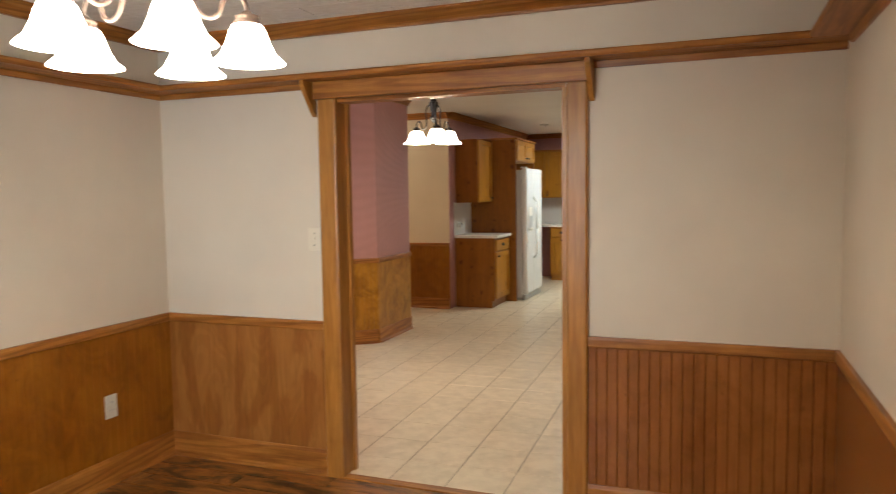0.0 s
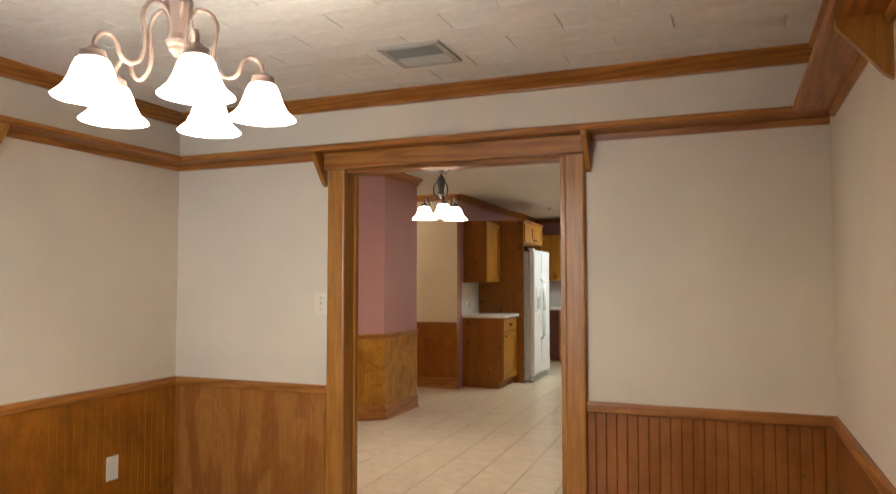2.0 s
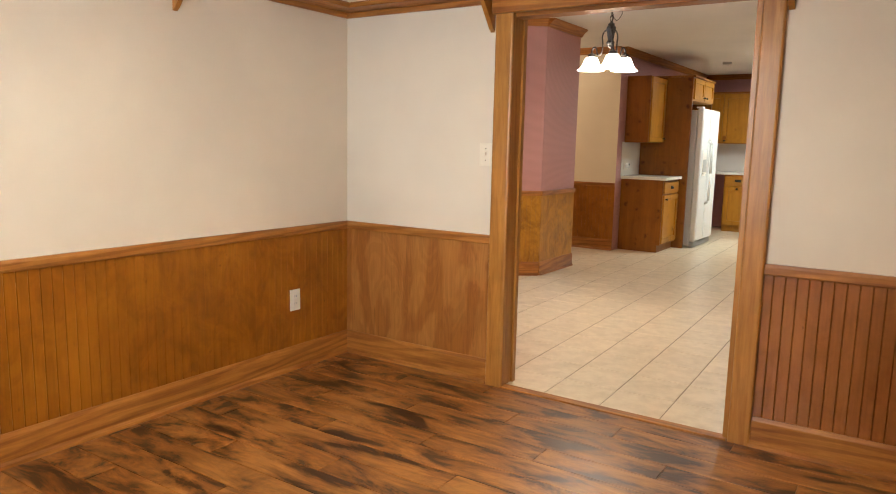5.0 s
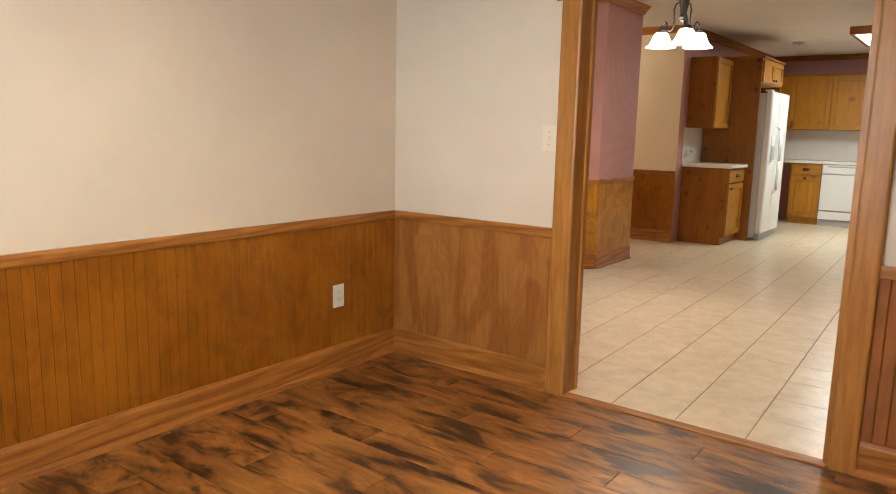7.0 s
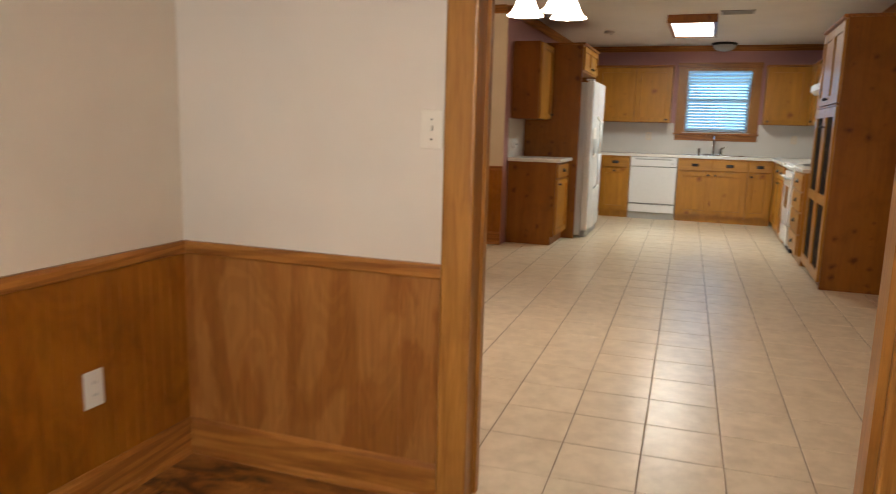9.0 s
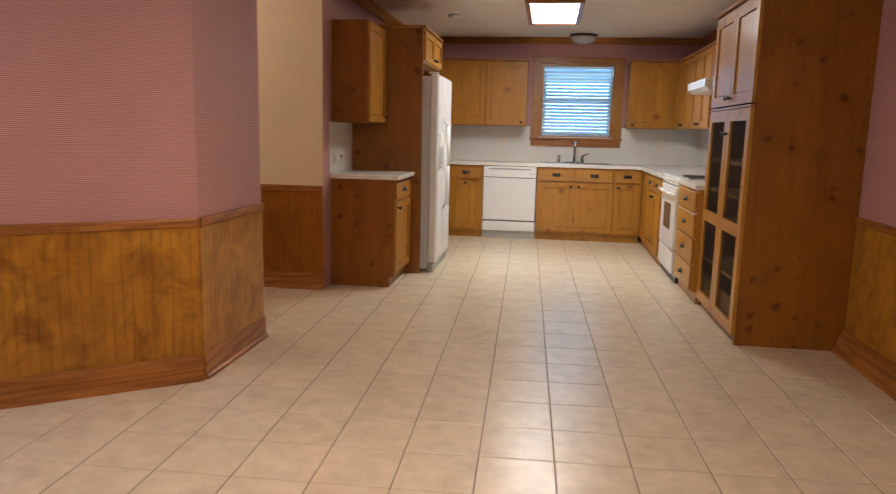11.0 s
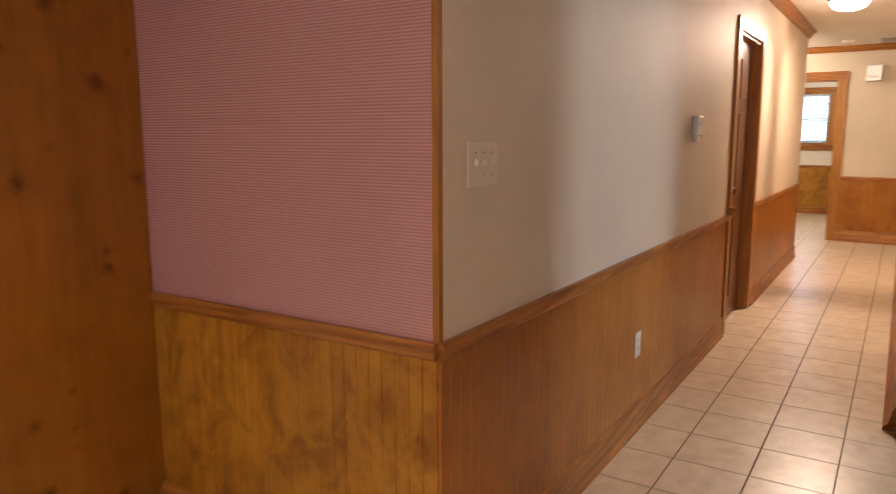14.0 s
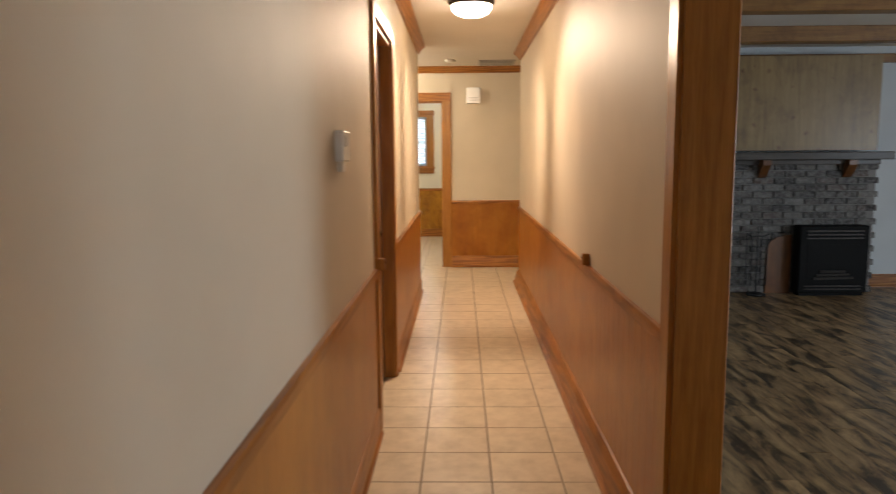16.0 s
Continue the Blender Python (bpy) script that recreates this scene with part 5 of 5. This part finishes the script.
for x in (0.28, 1.10):
    bm = bmesh.new()
    pts = [(-0.012, -0.0005), (-0.13, -0.0005), (-0.125, -0.05), (-0.05, -0.14), (-0.012, -0.17)]
    a = [bm.verts.new((x - 0.04, y, z)) for y, z in pts]
    b = [bm.verts.new((x + 0.04, y, z)) for y, z in pts]
    bm.faces.new(a), bm.faces.new(list(reversed(b)))
    for k in range(5):
        bm.faces.new((a[k], b[k], b[(k + 1) % 5], a[(k + 1) % 5]))
    part("corbel", bm, M_DOORW, t)
t = thing("gas_heater", pose(BX - 0.015, 3.09, 0, 0, 0, -90), "black gas fireplace heater standing before the brick", "heater")
part("shell", boxes((0.0, 0.66, -0.16, 0.0, 0.03, 0.68), bev=0.01), M_SOOT, t)
part("firebox", boxes((0.08, 0.58, -0.164, -0.1605, 0.14, 0.50)), M_SOOT, t)
for k in range(3):
    part("louver", boxes((0.06, 0.60, -0.172, -0.161, 0.555 + k * 0.035, 0.57 + k * 0.035), bev=0.002), M_IRON, t)
for k in range(2):
    part("louver", boxes((0.06, 0.60, -0.172, -0.161, 0.06 + k * 0.03, 0.073 + k * 0.03), bev=0.002), M_IRON, t)
for k in range(3):
    part("log", rod(bmesh.new(), (0.14 + 0.03 * k, -0.168, 0.17 + 0.035 * k), (0.52 - 0.04 * k, -0.168, 0.18 + 0.03 * k), 0.014, 0.012, 10), M_SCREEN, t)
part("foot", boxes((0.02, 0.64, -0.14, -0.02, 0.0, 0.03)), M_SOOT, t)
t = thing("fireplace_opening", pose(BX - 0.009, 3.34, 0, 0, 0, -90), "dark brown arched brick fire opening beside the heater", "fire opening")
pts = [(0, 0), (0.24, 0), (0.24, 0.58), (0.17, 0.575), (0.09, 0.555), (0.03, 0.51), (0, 0.44)]
bm = bmesh.new()
a = [bm.verts.new((x, -0.012, z)) for x, z in pts]
b = [bm.verts.new((x, 0.0, z)) for x, z in pts]
bm.faces.new(a), bm.faces.new(list(reversed(b)))
for k in range(len(pts)):
    bm.faces.new((a[k], b[k], b[(k + 1) % len(pts)], a[(k + 1) % len(pts)]))
part("arch_panel", bm, M_DOORW, t)
t = thing("fire_tools", pose(BX - 0.12, 3.47, 0), "black iron fireplace tool stand beside the hearth", "fire tools")
part("base", lathe(bmesh.new(), [(0, 0), (0.09, 0), (0.085, 0.02), (0.03, 0.035), (0, 0.035)], seg=20), M_BLACK, t, "", True)
part("pole", rod(bmesh.new(), (0, 0, 0.03), (0, 0, 0.68), 0.009, 0.007), M_BLACK, t)
part("cross_bar", tube(bmesh.new(), [(0, -0.11, 0.60), (0, -0.06, 0.58), (0, 0.06, 0.58), (0, 0.11, 0.60)], 0.006), M_BLACK, t)
for y in (-0.1, -0.04, 0.05, 0.1):
    part("tool", rod(bmesh.new(), (0.012, y, 0.10), (0.012, y, 0.575), 0.006), M_BLACK, t)
for x in (7.30, 6.00, 4.70, 3.60):
    structure("ceiling_beam", boxes((x, x + 0.14, -0.6, HY0 - 0.141, LZ - 0.13, LZ - 0.0005), bev=0.006), M_BEAM, "brown wooden beam across the living room ceiling", "beam")
structure("crown_board", boxes((FX - 0.04, FX - 0.0005, -0.6, HY0 - 0.141, LZ - 0.16, LZ - 0.075)), M_BEAM, "brown wooden crown board on the living room wall", "trim")
strip("baseboard", (FX, 3.71), (FX, HY0 - 0.141), BASE, M_TRIMX, "oak baseboard in the living room", "baseboard")
strip("baseboard", (FX, -0.6), (FX, 2.29), BASE, M_TRIMX, "oak baseboard in the living room", "baseboard")

# ---- floors piece by piece ----
t = thing("floor_dining", pose(0, 0, 0), "hand scraped brown laminate plank floor of the dining room", "floor", kind="structure")
me = mesh_of(boxes((0, 1.0, 0.0008, 0.1412, -0.012, 0.0), bev=0.0015), "plank", M_PLANK)


def lay(t, me, x0, x1, y0, y1, long, wide):
    y, k = y1 - wide, 0
    while y > y0 - wide:
        x = x0 - long * ((k * 0.382 + 0.13) % 1)
        while x < x1:
            a, b = max(x, x0), min(x + long, x1)
            if b - a > 0.03:
                s = new("plank", me)
                s.parent = t
                s.location = (a + 0.0008, y, 0)
                s.scale = (b - a - 0.0016, 1, 1)
            x += long
        y -= wide
        k += 1


lay(t, me, DX0, DX1, DY0, DY1 - 0.002, 1.21, 0.142)
t = thing("floor_living", pose(0, 0, 0), "dark grey brown laminate plank floor of the living room", "floor", kind="structure")
me = mesh_of(boxes((0, 1.0, 0.0008, 0.1412, -0.012, 0.0), bev=0.0015), "plank", M_PLANKG)
lay(t, me, DX1 + 0.14, FX, -0.5, HY0 - 0.07, 1.21, 0.142)


def tiles(t, x0, x1, y0, y1, px, py, qx, qy, near, gap=0.005):
    """Tiles whose joints lie at px + i * qx and py + j * qy; those that near() picks are pieces of their own."""
    me = mesh_of(boxes((gap / 2, qx - gap / 2, gap / 2, qy - gap / 2, -0.010, 0.0), bev=0.002), "tile", M_TILE)
    rest = bmesh.new()
    i0, i1 = math.floor((x0 - px) / qx), math.ceil((x1 - px) / qx)
    j0, j1 = math.floor((y0 - py) / qy), math.ceil((y1 - py) / qy)
    for i in range(i0, i1):
        for j in range(j0, j1):
            x, y = px + i * qx, py + j * qy
            a0, a1, b0, b1 = max(x, x0), min(x + qx, x1), max(y, y0), min(y + qy, y1)
            if a1 - a0 < 0.012 or b1 - b0 < 0.012:
                continue
            whole = a1 - a0 > qx - 1e-4 and b1 - b0 > qy - 1e-4
            if near(x + qx / 2, y + qy / 2):
                if whole:
                    s = new("tile", me)
                    s.location = (x, y, 0)
                else:
                    s = new("tile", mesh_of(boxes((gap / 2, a1 - a0 - gap / 2, gap / 2, b1 - b0 - gap / 2, -0.010, 0.0)), "tile", M_TILE))
                    s.location = (a0, b0, 0)
                s.parent = t
            else:
                box(rest, a0 + gap / 2, a1 - gap / 2, b0 + gap / 2, b1 - gap / 2, -0.010, 0.0)
    if rest.verts:
        tagged(part("tile_field", rest, M_TILE, t), kind="stuff")


KROT = Matrix.Translation((-0.688, 6.35, 0)) @ Matrix.Rotation(radians(TILE_TURN), 4, "Z") @ Matrix.Translation((0.688, -6.35, 0))
t = thing("floor_kitchen", KROT, "beige ceramic tile floor with dark grout in the kitchen", "floor", kind="structure")
tiles(t, -4.3, KXR + 0.04, DY1 + 0.03, KY1, -0.675, 6.4225, 0.2990, 0.3045, lambda x, y: x > -2.45 and y < 11.1)
t = thing("floor_hall", pose(0, 0, -0.0015), "beige ceramic tile floor with dark grout in the hall", "floor", kind="structure")
tiles(t, KXR + 0.002, HX1 + 0.07, HY0 - 0.07, 6.90, 4.349, 6.22, 0.3035, 0.3, lambda x, y: True)
t = thing("floor_bedroom", pose(0, 0, 0), "pale tile floor of the cross hall and the bedroom", "floor", kind="structure")
tiles(t, 8.34, 13.4, 6.90, 8.9, 4.349, 6.22, 0.3035, 0.3, lambda x, y: False)
tiles(t, HX1 + 0.07, 13.4, 4.74, 6.90, 4.349, 6.22, 0.3035, 0.3, lambda x, y: False)
tiles(t, 8.80, HX1 + 0.07, 4.74, HY0 - 0.07, 4.349, 6.22, 0.3035, 0.3, lambda x, y: False)
